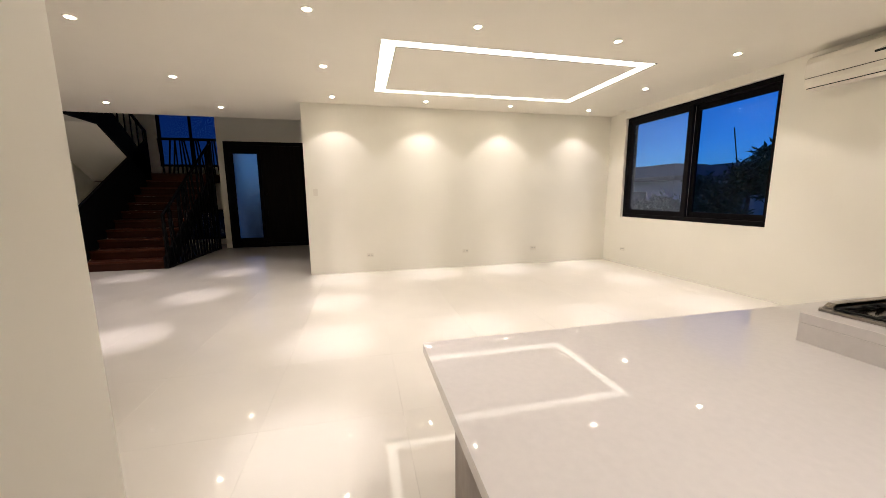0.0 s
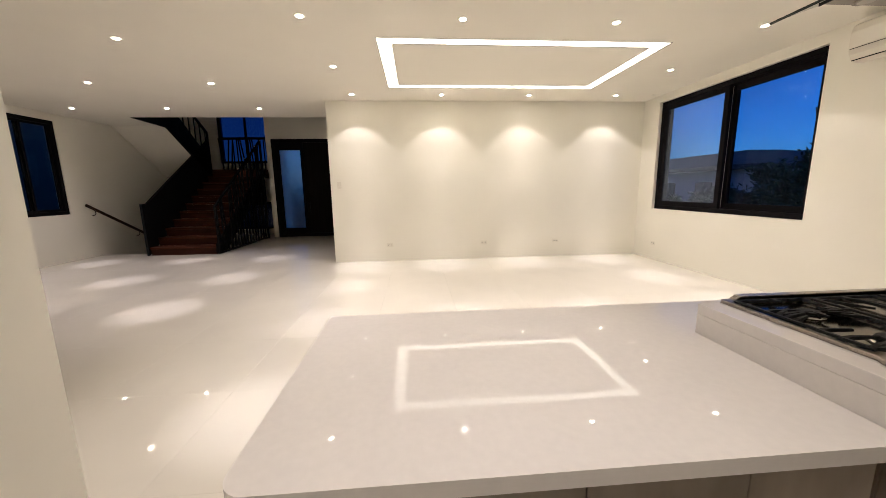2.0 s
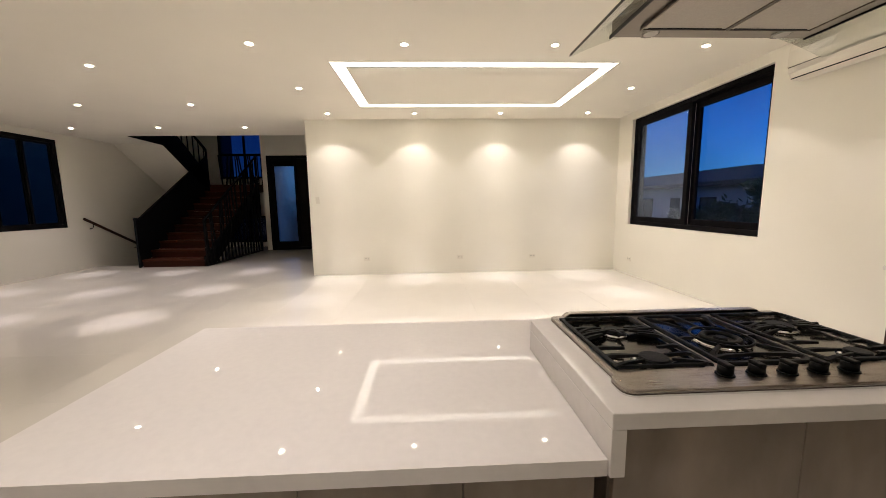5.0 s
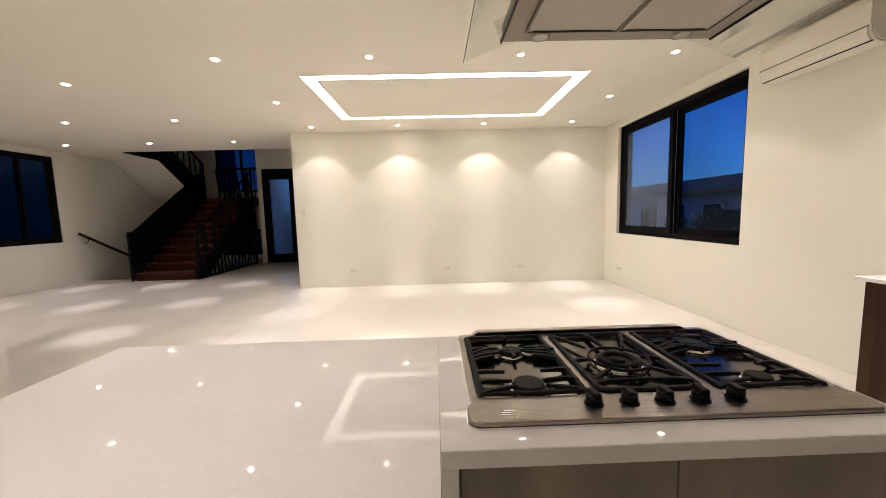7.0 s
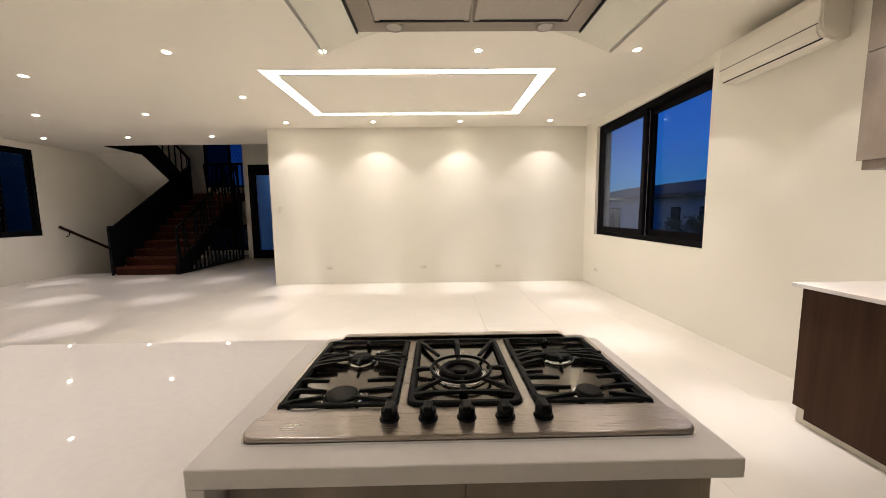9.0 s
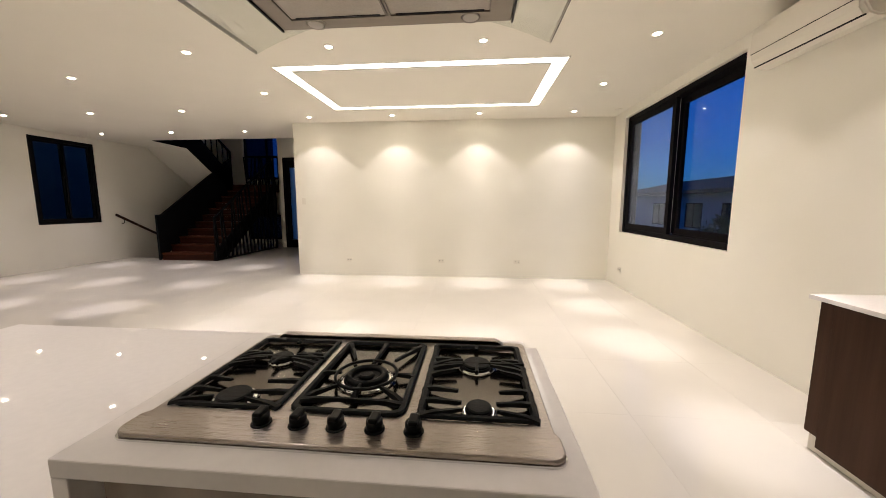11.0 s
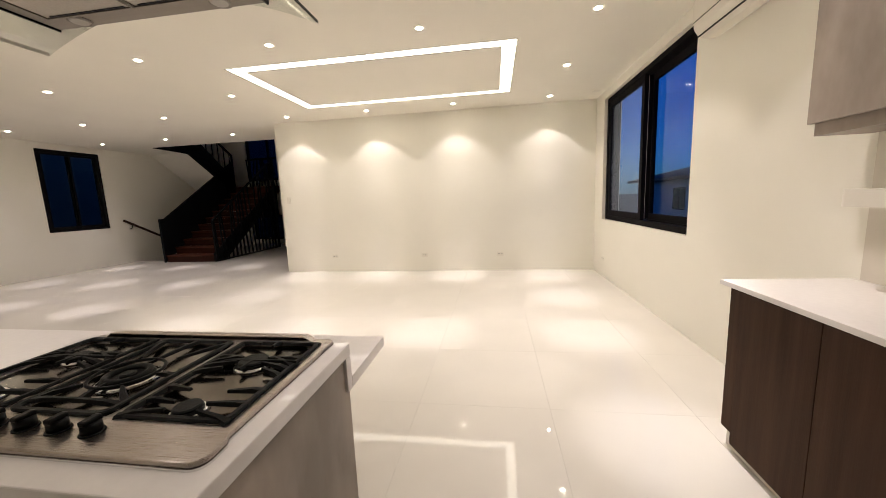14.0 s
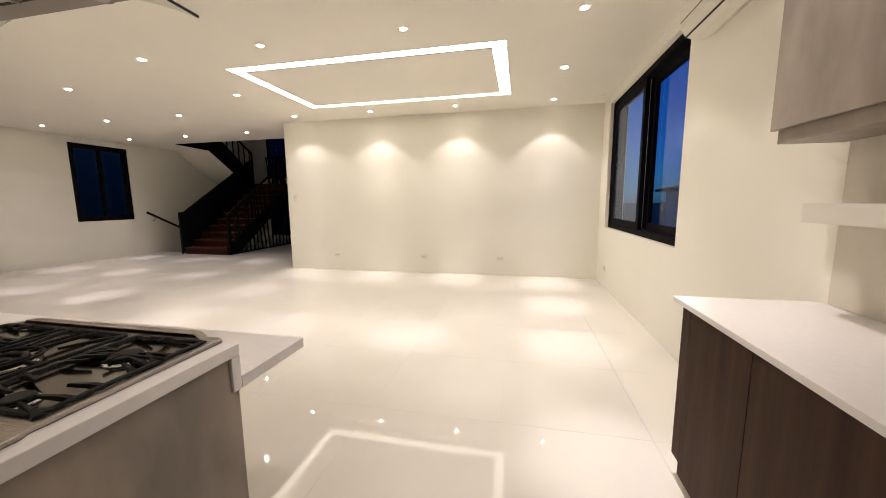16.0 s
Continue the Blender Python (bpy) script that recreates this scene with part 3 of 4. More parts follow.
def rounded(points, radii, n=10):
    """An outline with its corners rounded."""
    out = []
    for i, p in enumerate(points):
        r = radii[i]
        p, a, b = Vector(p), Vector(points[i - 1]), Vector(points[(i + 1) % len(points)])
        if r <= 0:
            out.append(tuple(p))
            continue
        u, v = (a - p).normalized(), (b - p).normalized()
        c = p + (u + v) * r
        a0 = p + u * r - c
        b0 = p + v * r - c
        for k in range(n + 1):
            s = k / n
            ang = s * math.pi / 2
            w = c + a0 * math.cos(ang) + b0 * math.sin(ang)
            out.append((w.x, w.y))
    return out


isl = tagged(empty("kitchen_island", 0, 0, 0), "greige kitchen island with two white quartz levels", "kitchen island")
pts = [(IX0, IY0), (IXM - 0.002, IY0), (IXM - 0.002, IYM + 0.002), (IX1, IYM + 0.002), (IX1, IY1), (IX0, IY1)]
part("low_worktop", prism(rounded(pts, (0.06, 0, 0, 0, 0.004, 0.004)), ZL - 0.04, ZL, axis="z"), M_QUARTZ, isl, "low white quartz worktop with a rounded corner")
up = part("high_worktop", box(IXM, IX1, IY0 - 0.008, IYM, ZU - 0.04, ZU, 0.003), M_QUARTZ, isl, "raised white quartz worktop under the cooktop")
part("upstand", box(IXM, IXM + 0.035, IY0 - 0.007, IYM, ZL - 0.04, ZU - 0.04, 0.002), M_QUARTZ, isl, "white quartz upstand between the levels")
part("upstand", box(IXM + 0.035, IX1, IYM - 0.035, IYM, ZL - 0.04, ZU - 0.04, 0.002), M_QUARTZ, isl)
part("end_panel", box(IX0 + 0.09, IX0 + 0.11, IY0 + 0.05, 1.40, 0.0, ZL - 0.042, 0.002), M_LAMINATE, isl)
part("carcass", box(IX0 + 0.112, IXM - 0.002, IY0 + 0.07, 1.398, 0.08, ZL - 0.044), M_LAMINATE, isl)
part("carcass", box(IXM + 0.037, IX1 - 0.032, IY0 + 0.07, IYM - 0.04, 0.08, ZU - 0.044), M_LAMINATE, isl)
part("plinth", box(IX0 + 0.13, IX1 - 0.06, IY0 + 0.12, 1.15, 0.0, 0.08), M_LAMINATE, isl)
part("side_panel", box(IX1 - 0.03, IX1 - 0.01, IY0 + 0.055, IYM - 0.004, 0.0, ZU - 0.042, 0.002), M_LAMINATE, isl, "greige end panel")
xs = [IX0 + 0.112, 0.93, 1.31, 1.70, IXM - 0.004]
for a, b in zip(xs, xs[1:]):
    part("door", box(a + 0.0015, b - 0.0015, IY0 + 0.05, IY0 + 0.069, 0.085, ZL - 0.046, 0.0015), M_LAMINATE, isl)
for a, b in ((IXM + 0.04, 2.545), (2.545, IX1 - 0.032)):
    part("door", box(a + 0.0015, b - 0.0015, IY0 + 0.05, IY0 + 0.069, 0.085, ZU - 0.07, 0.0015), M_LAMINATE, isl)


# ---- cooktop ----
CX, CY = 2.575, 0.655
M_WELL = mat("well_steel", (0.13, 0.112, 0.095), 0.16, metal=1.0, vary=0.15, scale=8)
ck = tagged(empty("gas_cooktop", CX, CY, ZU), "stainless steel five-burner gas cooktop with black grates", "cooktop")
tray_out = rounded([(-0.487, 0.004), (0.450, 0.004), (0.448, 0.070), (0.439, 0.086), (0.439, 0.562), (-0.473, 0.562), (-0.473, 0.086), (-0.485, 0.070)], (0.03, 0.03, 0, 0, 0.02, 0.02, 0, 0), 6)
WELLS = [(-0.458, -0.176, 0.104, 0.522), (-0.161, 0.119, 0.104, 0.522), (0.138, 0.420, 0.104, 0.522)]


def corners(x0, x1, y0, y1, r, by=0.0):
    return rounded([(x0 + by, y0 + by), (x1 - by, y0 + by), (x1 - by, y1 - by), (x0 + by, y1 - by)], (max(r - by, 0.006),) * 4, 5)


def tray():
    """A steel deck with three sunken wells, whose sides slope in."""
    bm = bmesh.new()
    edges = []
    def ring(points, z):
        return [bm.verts.new((x, y, z)) for x, y in points]
    def skirt(p, q):
        for k in range(len(p)):
            bm.faces.new((p[k], p[(k + 1) % len(p)], q[(k + 1) % len(p)], q[k])).smooth = True
    cx, cy = -0.016, 0.283
    foot = ring(tray_out, 0.006)
    lip = ring(tray_out, 0.0135)
    inner = ring([(x + (cx - x) * 0.006, y + (cy - y) * 0.010) for x, y in tray_out], 0.016)
    skirt(foot, lip)
    skirt(lip, inner)
    loops = [inner]
    for w in WELLS:
        top_ring = ring(corners(*w, 0.03), 0.016)
        edge = ring(corners(*w, 0.03, 0.003), 0.0145)
        floor_ring = ring(corners(*w, 0.03, 0.014), 0.008)
        skirt(top_ring, edge)
        skirt(edge, floor_ring)
        loops.append(top_ring)
    for lp in loops:
        for k in range(len(lp)):
            edges.append(bm.edges.get((lp[k], lp[(k + 1) % len(lp)])))
    bmesh.ops.triangle_fill(bm, use_beauty=True, use_dissolve=False, edges=edges, normal=(0, 0, 1))
    bmesh.ops.recalc_face_normals(bm, faces=bm.faces)
    return bm


part("rim", prism([(x * 1.006, y * 1.006 - 0.003) for x, y in tray_out], 0.0, 0.005), M_CHROME, ck, "bright thin rim")
part("tray", tray(), M_STEEL, ck, "brushed stainless steel tray with three wells")
part("vent_ledge", prism([(-0.425, 0.016), (-0.405, 0.031), (0.345, 0.031), (0.37, 0.016)], 0.536, 0.566, 0.002, axis="y"), M_STEEL, ck, "raised steel ledge at the back")


# worn maker's mark, a few thin bars
for k, w in enumerate((0.034, 0.022, 0.028)):
    part("mark", box(-0.415 + k * 0.006, -0.415 + k * 0.006 + w, 0.030 + k * 0.008, 0.0325 + k * 0.008, 0.0162, 0.0166), M_CHROME, ck, "small bright maker's mark")


def knob(x, y):
    b = cyl(x, y, 0.016, 0.019, 0.022, 0.021, 24)
    k = part("knob", cyl(x, y, 0.019, 0.040, 0.0185, 0.0175, 24, bevel=0.002), M_KNOB, ck, "black control knob")
    part("collar", b, M_KNOB, k)
    part("grip", box(x - 0.010, x + 0.010, y - 0.0178, y + 0.0178, 0.036, 0.048, 0.004), M_KNOB, k)


for i in range(5):
    knob(-0.190 + i * 0.0840, 0.064)


def burner(x, y, r, wok=False):
    bz = 0.009
    b = part("burner", cyl(x, y, bz, bz + 0.007, r * 1.35, r * 1.12, 28), M_CHROME, ck, "burner with bright alloy crown")
    part("flame_ring", cyl(x, y, bz + 0.007, bz + 0.012, r * 1.02, r * 0.97, 28), M_CAST, b)
    if wok:
        bm = tube([(x + r * 0.80 * math.cos(a), y + r * 0.80 * math.sin(a), bz + 0.014) for a in [2 * math.pi * k / 28 for k in range(28)]], r * 0.17, 8, closed=True)
        part("cap", bm, M_CAST, b)
        part("inner_cap", cyl(x, y, bz + 0.010, bz + 0.021, r * 0.36, r * 0.30, 20, bevel=0.002), M_CAST, b)
    else:
        part("cap", cyl(x, y, bz + 0.012, bz + 0.019, r * 0.98, r * 0.88, 28, bevel=0.002), M_CAST, b)


LF, LB, MM, RF, RB = (-0.318, 0.156), (-0.316, 0.375), (-0.021, 0.277), (0.283, 0.153), (0.279, 0.38)
burner(*LF, 0.043)
burner(*LB, 0.034)
burner(*MM, 0.060, True)
burner(*RF, 0.032)
burner(*RB, 0.043)


def wedge(a, b):
    """A grate finger: deep and broad at the frame, thin at its tip."""
    a, b = Vector(a), Vector(b)
    d = (b - a).normalized()
    n = Vector((-d.y, d.x))
    bm = bmesh.new()
    sec = []
    for p, w, zl, zh in ((a, 0.0125, 0.0165, 0.0225), (a.lerp(b, 0.35), 0.0085, 0.019, 0.029), (b, 0.0048, 0.024, 0.0305)):
        q = [p + n * w, p - n * w, p - n * w * 0.6, p + n * w * 0.6]
        sec.append([bm.verts.new((q[k].x, q[k].y, zl if k < 2 else zh)) for k in range(4)])
    for s, t in zip(sec, sec[1:]):
        for k in range(4):
            bm.faces.new((s[k], s[(k + 1) % 4], t[(k + 1) % 4], t[k]))
    bm.faces.new(sec[0][::-1])
    bm.faces.new(sec[-1])
    bmesh.ops.recalc_face_normals(bm, faces=bm.faces)
    return bm


def grate(x0, x1, y0, y1, burners, wok=False):
    """A cast iron frame with fingers that reach in over each burner."""
    out_pts = rounded([(x0, y0), (x1, y0), (x1, y1), (x0, y1)], (0.028,) * 4, 5)
    in_pts = rounded([(x0 + 0.018, y0 + 0.018), (x1 - 0.018, y0 + 0.018), (x1 - 0.018, y1 - 0.018), (x0 + 0.018, y1 - 0.018)], (0.018,) * 4, 5)
    bm = bmesh.new()
    rings = [[bm.verts.new((x, y, z)) for x, y in pts] for pts, z in ((out_pts, 0.0175), (out_pts, 0.0215), ([(x * 0.85 + u * 0.15, y * 0.85 + v * 0.15) for (x, y), (u, v) in zip(out_pts, in_pts)], 0.0245), ([(x * 0.3 + u * 0.7, y * 0.3 + v * 0.7) for (x, y), (u, v) in zip(out_pts, in_pts)], 0.0245), (in_pts, 0.0165))]
    m = len(out_pts)
    for p, q in zip(rings, rings[1:] + rings[:1]):
        for k in range(m):
            bm.faces.new((p[k], p[(k + 1) % m], q[(k + 1) % m], q[k]))
    bmesh.ops.recalc_face_normals(bm, faces=bm.faces)
    g = part("grate", bm, M_CAST, ck, "black cast iron pan grate")
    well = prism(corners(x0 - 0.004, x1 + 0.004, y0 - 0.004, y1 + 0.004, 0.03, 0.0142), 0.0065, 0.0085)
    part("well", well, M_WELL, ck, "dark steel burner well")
    fingers = []
    ymid = (y0 + y1) / 2
    if wok:
        bx, by = burners[0]
        ring = tube([(bx + 0.082 * math.cos(a), by + 0.082 * math.sin(a), 0.029) for a in [2 * math.pi * k / 32 for k in range(32)]], 0.0045, 6, closed=True)
        part("wok_ring", ring, M_CAST, g, "cast iron ring")
        fingers += [((bx, y1), (bx, by + 0.060)), ((bx, y0 + 0.045), (bx, by - 0.050))]
        for s in (-1, 1):
            xe = x0 if s < 0 else x1
            fingers += [((xe - s * 0.010, y1 - 0.012), (bx + s * 0.060, by + 0.090)), ((xe, by + 0.012), (bx + s * 0.072, by + 0.006))]
            fingers += [((xe - s * 0.008, y0 + 0.052), (bx + s * 0.052, by - 0.058)), ((xe, y0 + 0.045), (bx - s * 0.004, y0 + 0.045))]
    else:
        for bx, by in burners:
            for s in (-1, 1):
                xe = x0 if s < 0 else x1
                fingers += [((xe, by + 0.028), (bx + s * 0.040, by + 0.010)), ((xe, by - 0.038), (bx + s * 0.040, by - 0.018))]
        bx, by = burners[0]
        for s in (-1, 1):
            xe = x0 if s < 0 else x1
            fingers += [((xe, by + 0.085), (bx + s * 0.050, by + 0.062)), ((xe, by + 0.15), (bx + s * 0.060, by + 0.175))]
        bx, by = burners[1]
        fingers += [((x0, by - 0.005), (x1, by - 0.005)), ((bx, by + 0.035), (bx, by - 0.06)), ((bx, y1), (bx, y1 - 0.05))]
        for s in (-1, 1):
            xe = x0 if s < 0 else x1
            fingers += [((xe, y1 - 0.01), (bx + s * 0.05, y1 - 0.03)), ((xe, ymid + 0.045), (bx + s * 0.052, ymid + 0.085))]
    for (ax, ay), (ex, ey) in fingers:
        part("finger", wedge((ax, ay), (ex, ey)), M_CAST, g)
    for fx, fy in ((x0, y0), (x1, y0), (x1, y1), (x0, y1)):
        cx, cy = fx + (0.012 if fx == x0 else -0.012), fy + (0.012 if fy == y0 else -0.012)
        part("foot", cyl(cx, cy, 0.017, 0.0225, 0.006, seg=8), M_CAST, g)


for (wx0, wx1, wy0, wy1), over in zip(WELLS, ((LF, LB), (MM,), (RF, RB))):
    grate(wx0 + 0.004, wx1 - 0.004, wy0 + 0.004, wy1 - 0.004, over, len(over) == 1)

# ---- island hood with a curved glass canopy ----
hood = tagged(empty("range_hood", 2.6, 0.95, 1.87), "stainless island range hood with a curved glass canopy", "range hood")
bm = bmesh.new()
# canopy: an arch across x, low at both ends
n = 24
top_v, bot_v = [], []
for k in range(n + 1):
    u = -1 + 2 * k / n
    x, z = 0.46 * u, 0.065 - 0.105 * u * u
    for ys, lst in (((-0.26, 0.235), bot_v),):
        lst.append([bm.verts.new((x, ys[0], z)), bm.verts.new((x, ys[1], z))])
    top_v.append([bm.verts.new((x, -0.26, z + 0.008)), bm.verts.new((x, 0.235, z + 0.008))])
for k in range(n):
    for quad in ((bot_v[k][0], bot_v[k][1], bot_v[k + 1][1], bot_v[k + 1][0]), (top_v[k][0], top_v[k + 1][0], top_v[k + 1][1], top_v[k][1]), (bot_v[k][0], bot_v[k + 1][0], top_v[k + 1][0], top_v[k][0]), (bot_v[k][1], top_v[k][1], top_v[k + 1][1], bot_v[k + 1][1])):
        f = bm.faces.new(quad)
        f.smooth = quad[2] in bot_v[k + 1] and quad[1] in bot_v[k] or quad[1] in top_v[k + 1] and quad[2] in top_v[k + 1]
for k in (0, n):
    bm.faces.new((bot_v[k][0], bot_v[k][1], top_v[k][1], top_v[k][0]))
bmesh.ops.recalc_face_normals(bm, faces=bm.faces)
canopy = part("glass_canopy", bm, M_HOODGLASS, hood, "clear curved glass canopy")
canopy.visible_shadow = False
# dark outer and cream inner strips imitate how the clear edge catches light
for s in (-1, 1):
    part("edge_shade", box(s * 0.4625 - 0.0008, s * 0.4625 + 0.0008, -0.26, 0.235, -0.040, -0.032), M_EDGESHADE, canopy, "dark strip painted as the shaded outer side of the glass edge")
    part("edge_shine", box(s * 0.4605 - 0.0008, s * 0.4605 + 0.0008, -0.26, 0.235, -0.040, -0.031), M_SHELF, canopy)
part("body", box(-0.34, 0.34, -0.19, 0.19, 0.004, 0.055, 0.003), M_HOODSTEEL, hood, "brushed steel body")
for s in (-1, 1):
    part("edge_trim", box(min(s * 0.341, s * 0.346), max(s * 0.341, s * 0.346), -0.192, 0.192, 0.0, 0.011), M_KNOB, hood, "black side trim")
    part("filter", box(s * 0.142 - 0.135, s * 0.142 + 0.135, -0.15, 0.115, -0.003, 0.003, 0.002), M_FILTER, hood, "pale metal grease filter")
    fr = bmesh.new()
    for a in ((s * 0.142 - 0.140, s * 0.142 + 0.140, -0.156, -0.150), (s * 0.142 - 0.140, s * 0.142 + 0.140, 0.115, 0.121), (s * 0.142 - 0.140, s * 0.142 - 0.135, -0.15, 0.115), (s * 0.142 + 0.135, s * 0.142 + 0.140, -0.15, 0.115)):
        box(*a, -0.006, 0.003, bm=fr)
    part("filter_frame", fr, M_HOODSTEEL, hood)
    part("filter_grip", box(s * 0.142 - 0.12, s * 0.142 + 0.12, 0.108, 0.114, -0.0045, -0.001), M_KNOB, hood)
    lamp_ring = part("lamp_ring", cyl(s * 0.225, 0.155, 0.0015, 0.006, 0.033, 0.030, 24), M_HOODSTEEL, hood, "unlit chrome-ringed lamp")
    part("lamp_glass", cyl(s * 0.225, 0.155, -0.0015, 0.0013, 0.020, 0.027, 24), M_FROSTCAP, lamp_ring)
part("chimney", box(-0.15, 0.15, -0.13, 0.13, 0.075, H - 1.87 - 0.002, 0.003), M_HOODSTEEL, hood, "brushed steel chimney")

# ---- cabinets along the east wall ----
KX = 4.692
run = tagged(empty("worktop", XR - 0.3, 0, 0.87), "thin white quartz worktop on the dark base cabinets", "worktop")
part("slab", box(4.664 - XR + 0.3, 0.297, YB + 0.02, 2.083, -0.024, 0.0, 0.002), M_QUARTZ, run)
doors = [2.04, 1.546, 1.05, 0.55, 0.05, -0.45, -0.95, -1.45]
for i, (y1, y0) in enumerate(zip(doors, doors[1:])):
    c = tagged(empty("base_cabinet", XR - 0.3, y0, 0), "dark wood veneer base cabinet under the worktop", "cabinet", "base cabinets by the wall")
    w = y1 - y0
    part("body", box(KX + 0.022 - XR + 0.3, 0.296, 0.001, w - 0.001, 0.075 + 0.035 * (i == 0), 0.844), M_WOOD, c)
    part("door", box(KX - XR + 0.3, KX + 0.02 - XR + 0.3, 0.0015, w - (0.07 if i == 0 else 0.0015), 0.048, 0.842, 0.0015), M_WOOD, c, "flat dark wood veneer door")
    if i == 0:
        part("end_filler", box(KX - XR + 0.3, KX + 0.02 - XR + 0.3, w - 0.07, w, 0.108, 0.842), M_WOOD, c)
    part("plinth", box(KX + 0.03 - XR + 0.3, 0.29, 0.001, w - 0.001, 0.0, 0.074 + 0.035 * (i == 0)), M_PLASTIC, c, "cream plinth")

sp_ob = tagged(empty("splashback", XR - 0.006, 0, 0.872), "greige stone-look splashback on the wall", "splashback")
part("panel", box(-0.004, 0.004, YB + 0.02, 2.04, 0.0, 0.75), M_SPLASH, sp_ob)
sh = tagged(empty("wall_shelf", XR - 0.012, 0, 1.225), "thick cream floating shelf on the splashback", "shelf")
part("board", prism(rounded([(-0.22, YB + 0.02), (0.0, YB + 0.02), (0.0, 1.93), (-0.22, 1.93)], (0, 0, 0, 0.035)), 0.0, 0.072), M_SHELF, sh)
updoors = [2.085, 1.595, 1.10, 0.60, 0.10, -0.40, -0.90, -1.40]
for i, (y1, y0) in enumerate(zip(updoors, updoors[1:])):
    c = tagged(empty("wall_cabinet", XR - 0.012, y0, 1.54), "greige concrete-look wall cabinet up to the ceiling", "cabinet", "wall cabinets over the shelf")
    w = y1 - y0
    part("body", box(-0.228, 0.0, 0.001, w - (0.016 if i == 0 else 0.001), 0.0, H - 1.54 - 0.004, 0.001), M_LAMINATE, c)
    part("door", box(-0.25, -0.231, 0.0015, w - 0.0015, 0.055, 0.66, 0.0015), M_LAMINATE, c, "flat greige door")
    part("top_door", box(-0.25, -0.231, 0.0015, w - 0.0015, 0.664, H - 1.54 - 0.006, 0.0015), M_LAMINATE, c, "flat greige upper door")

# ---- air conditioner ----
ac = tagged(empty("air_conditioner", XR, 2.40, 2.425), "white split air conditioner mounted high on the wall", "air conditioner")
prof = [(a, b * 1.15) for a, b in ((0.0, 0.02), (0.0, 0.30), (-0.06, 0.30), (-0.15, 0.295), (-0.195, 0.27), (-0.21, 0.22), (-0.212, 0.12), (-0.20, 0.06), (-0.165, 0.015), (-0.12, 0.0), (-0.05, 0.0))]
bm = bmesh.new()
ends = []
for y in (0.0, 0.85):
    ends.append([bm.verts.new((a - 0.001, y, b)) for a, b in prof])
for k in range(len(prof)):
    j = (k + 1) % len(prof)
    bm.faces.new((ends[0][k], ends[0][j], ends[1][j], ends[1][k]))
bm.faces.new(ends[0])
bm.faces.new(ends[1][::-1])
bmesh.ops.recalc_face_normals(bm, faces=bm.faces)
bmesh.ops.bevel(bm, geom=[e for e in bm.edges if abs(e.verts[0].co.y - e.verts[1].co.y) < 1e-6], offset=0.01, segments=2, affect="EDGES")
part("body", bm, M_PLASTIC, ac, "cream white plastic case")
part("front_panel", prism([(-0.2145, 0.113), (-0.2165, 0.116), (-0.2145, 0.253), (-0.200, 0.308), (-0.196, 0.306), (-0.2105, 0.252)], 0.012, 0.838, axis="y"), M_PLASTIC, ac, "smooth front panel")
part("louvre", prism([(-0.207, 0.105), (-0.203, 0.060), (-0.176, 0.018), (-0.182, 0.016), (-0.210, 0.058), (-0.214, 0.105)], 0.03, 0.82, axis="y"), M_PLASTIC, ac, "closed air louvre")
part("outlet_gap", prism([(-0.2128, 0.107), (-0.2128, 0.112), (-0.2150, 0.112), (-0.2150, 0.107)], 0.02, 0.83, axis="y"), M_KNOB, ac, "dark gap under the panel")
part("louvre_gap", box(-0.181, -0.171, 0.02, 0.83, 0.009, 0.016), M_KNOB, ac, "dark gap behind the louvre")


cover = tagged(empty("ceiling_cover", 5.1, 6.07, H), "small flush cream cover plate in the ceiling corner", "cover plate")
part("plate", cyl(0, 0, -0.006, -0.0005, 0.055, 0.06, 28, bevel=0.001), M_PLASTIC, cover)
part("screw_cap", cyl(0, 0, -0.0085, -0.0062, 0.008, 0.009, 12), M_PLASTIC, cover)

# ---- sockets and switches ----
def wall_plate(name, x, z, switch):
    t = tagged(empty(name, x, YF, z), "white plastic light switch on the wall" if switch else "white plastic double socket low on the wall", "light switch" if switch else "socket", "" if switch else "sockets in the walls")
    w, h = (0.036, 0.06) if switch else (0.058, 0.036)
    part("plate", box(-w, w, -0.008, -0.0005, -h, h, 0.002), M_PLASTIC, t)
    if switch:
        part("rocker", box(-0.012, 0.012, -0.012, -0.0082, -0.03, 0.03, 0.002), M_PLASTIC, t)
    else:
        for s in (-0.026, 0.026):
            o = part("outlet", box(s - 0.018, s + 0.018, -0.0095, -0.0082, -0.02, 0.02, 0.001), M_PLASTIC, t)
            for q in (-0.007, 0.007):
                part("slot", box(s + q - 0.002, s + q + 0.002, -0.0105, -0.0096, -0.008, 0.008), M_KNOB, o)
    return t


s1 = wall_plate("socket", 0.46, 0.30, False)
copy_thing(s1, pose(2.23, YF, 0.30))
copy_thing(s1, pose(3.63, YF, 0.30))
copy_thing(s1, pose(XR, 6.0, 0.29, 0, 0, -90))
wall_plate("light_switch", -0.40, 1.41, True)

# ---- outside ----
structure(mesh_ob("ground", box(-600, 600, -600, 600, -3.4, -3.0), M_GRASS), "dark grass and earth at dusk", "ground")


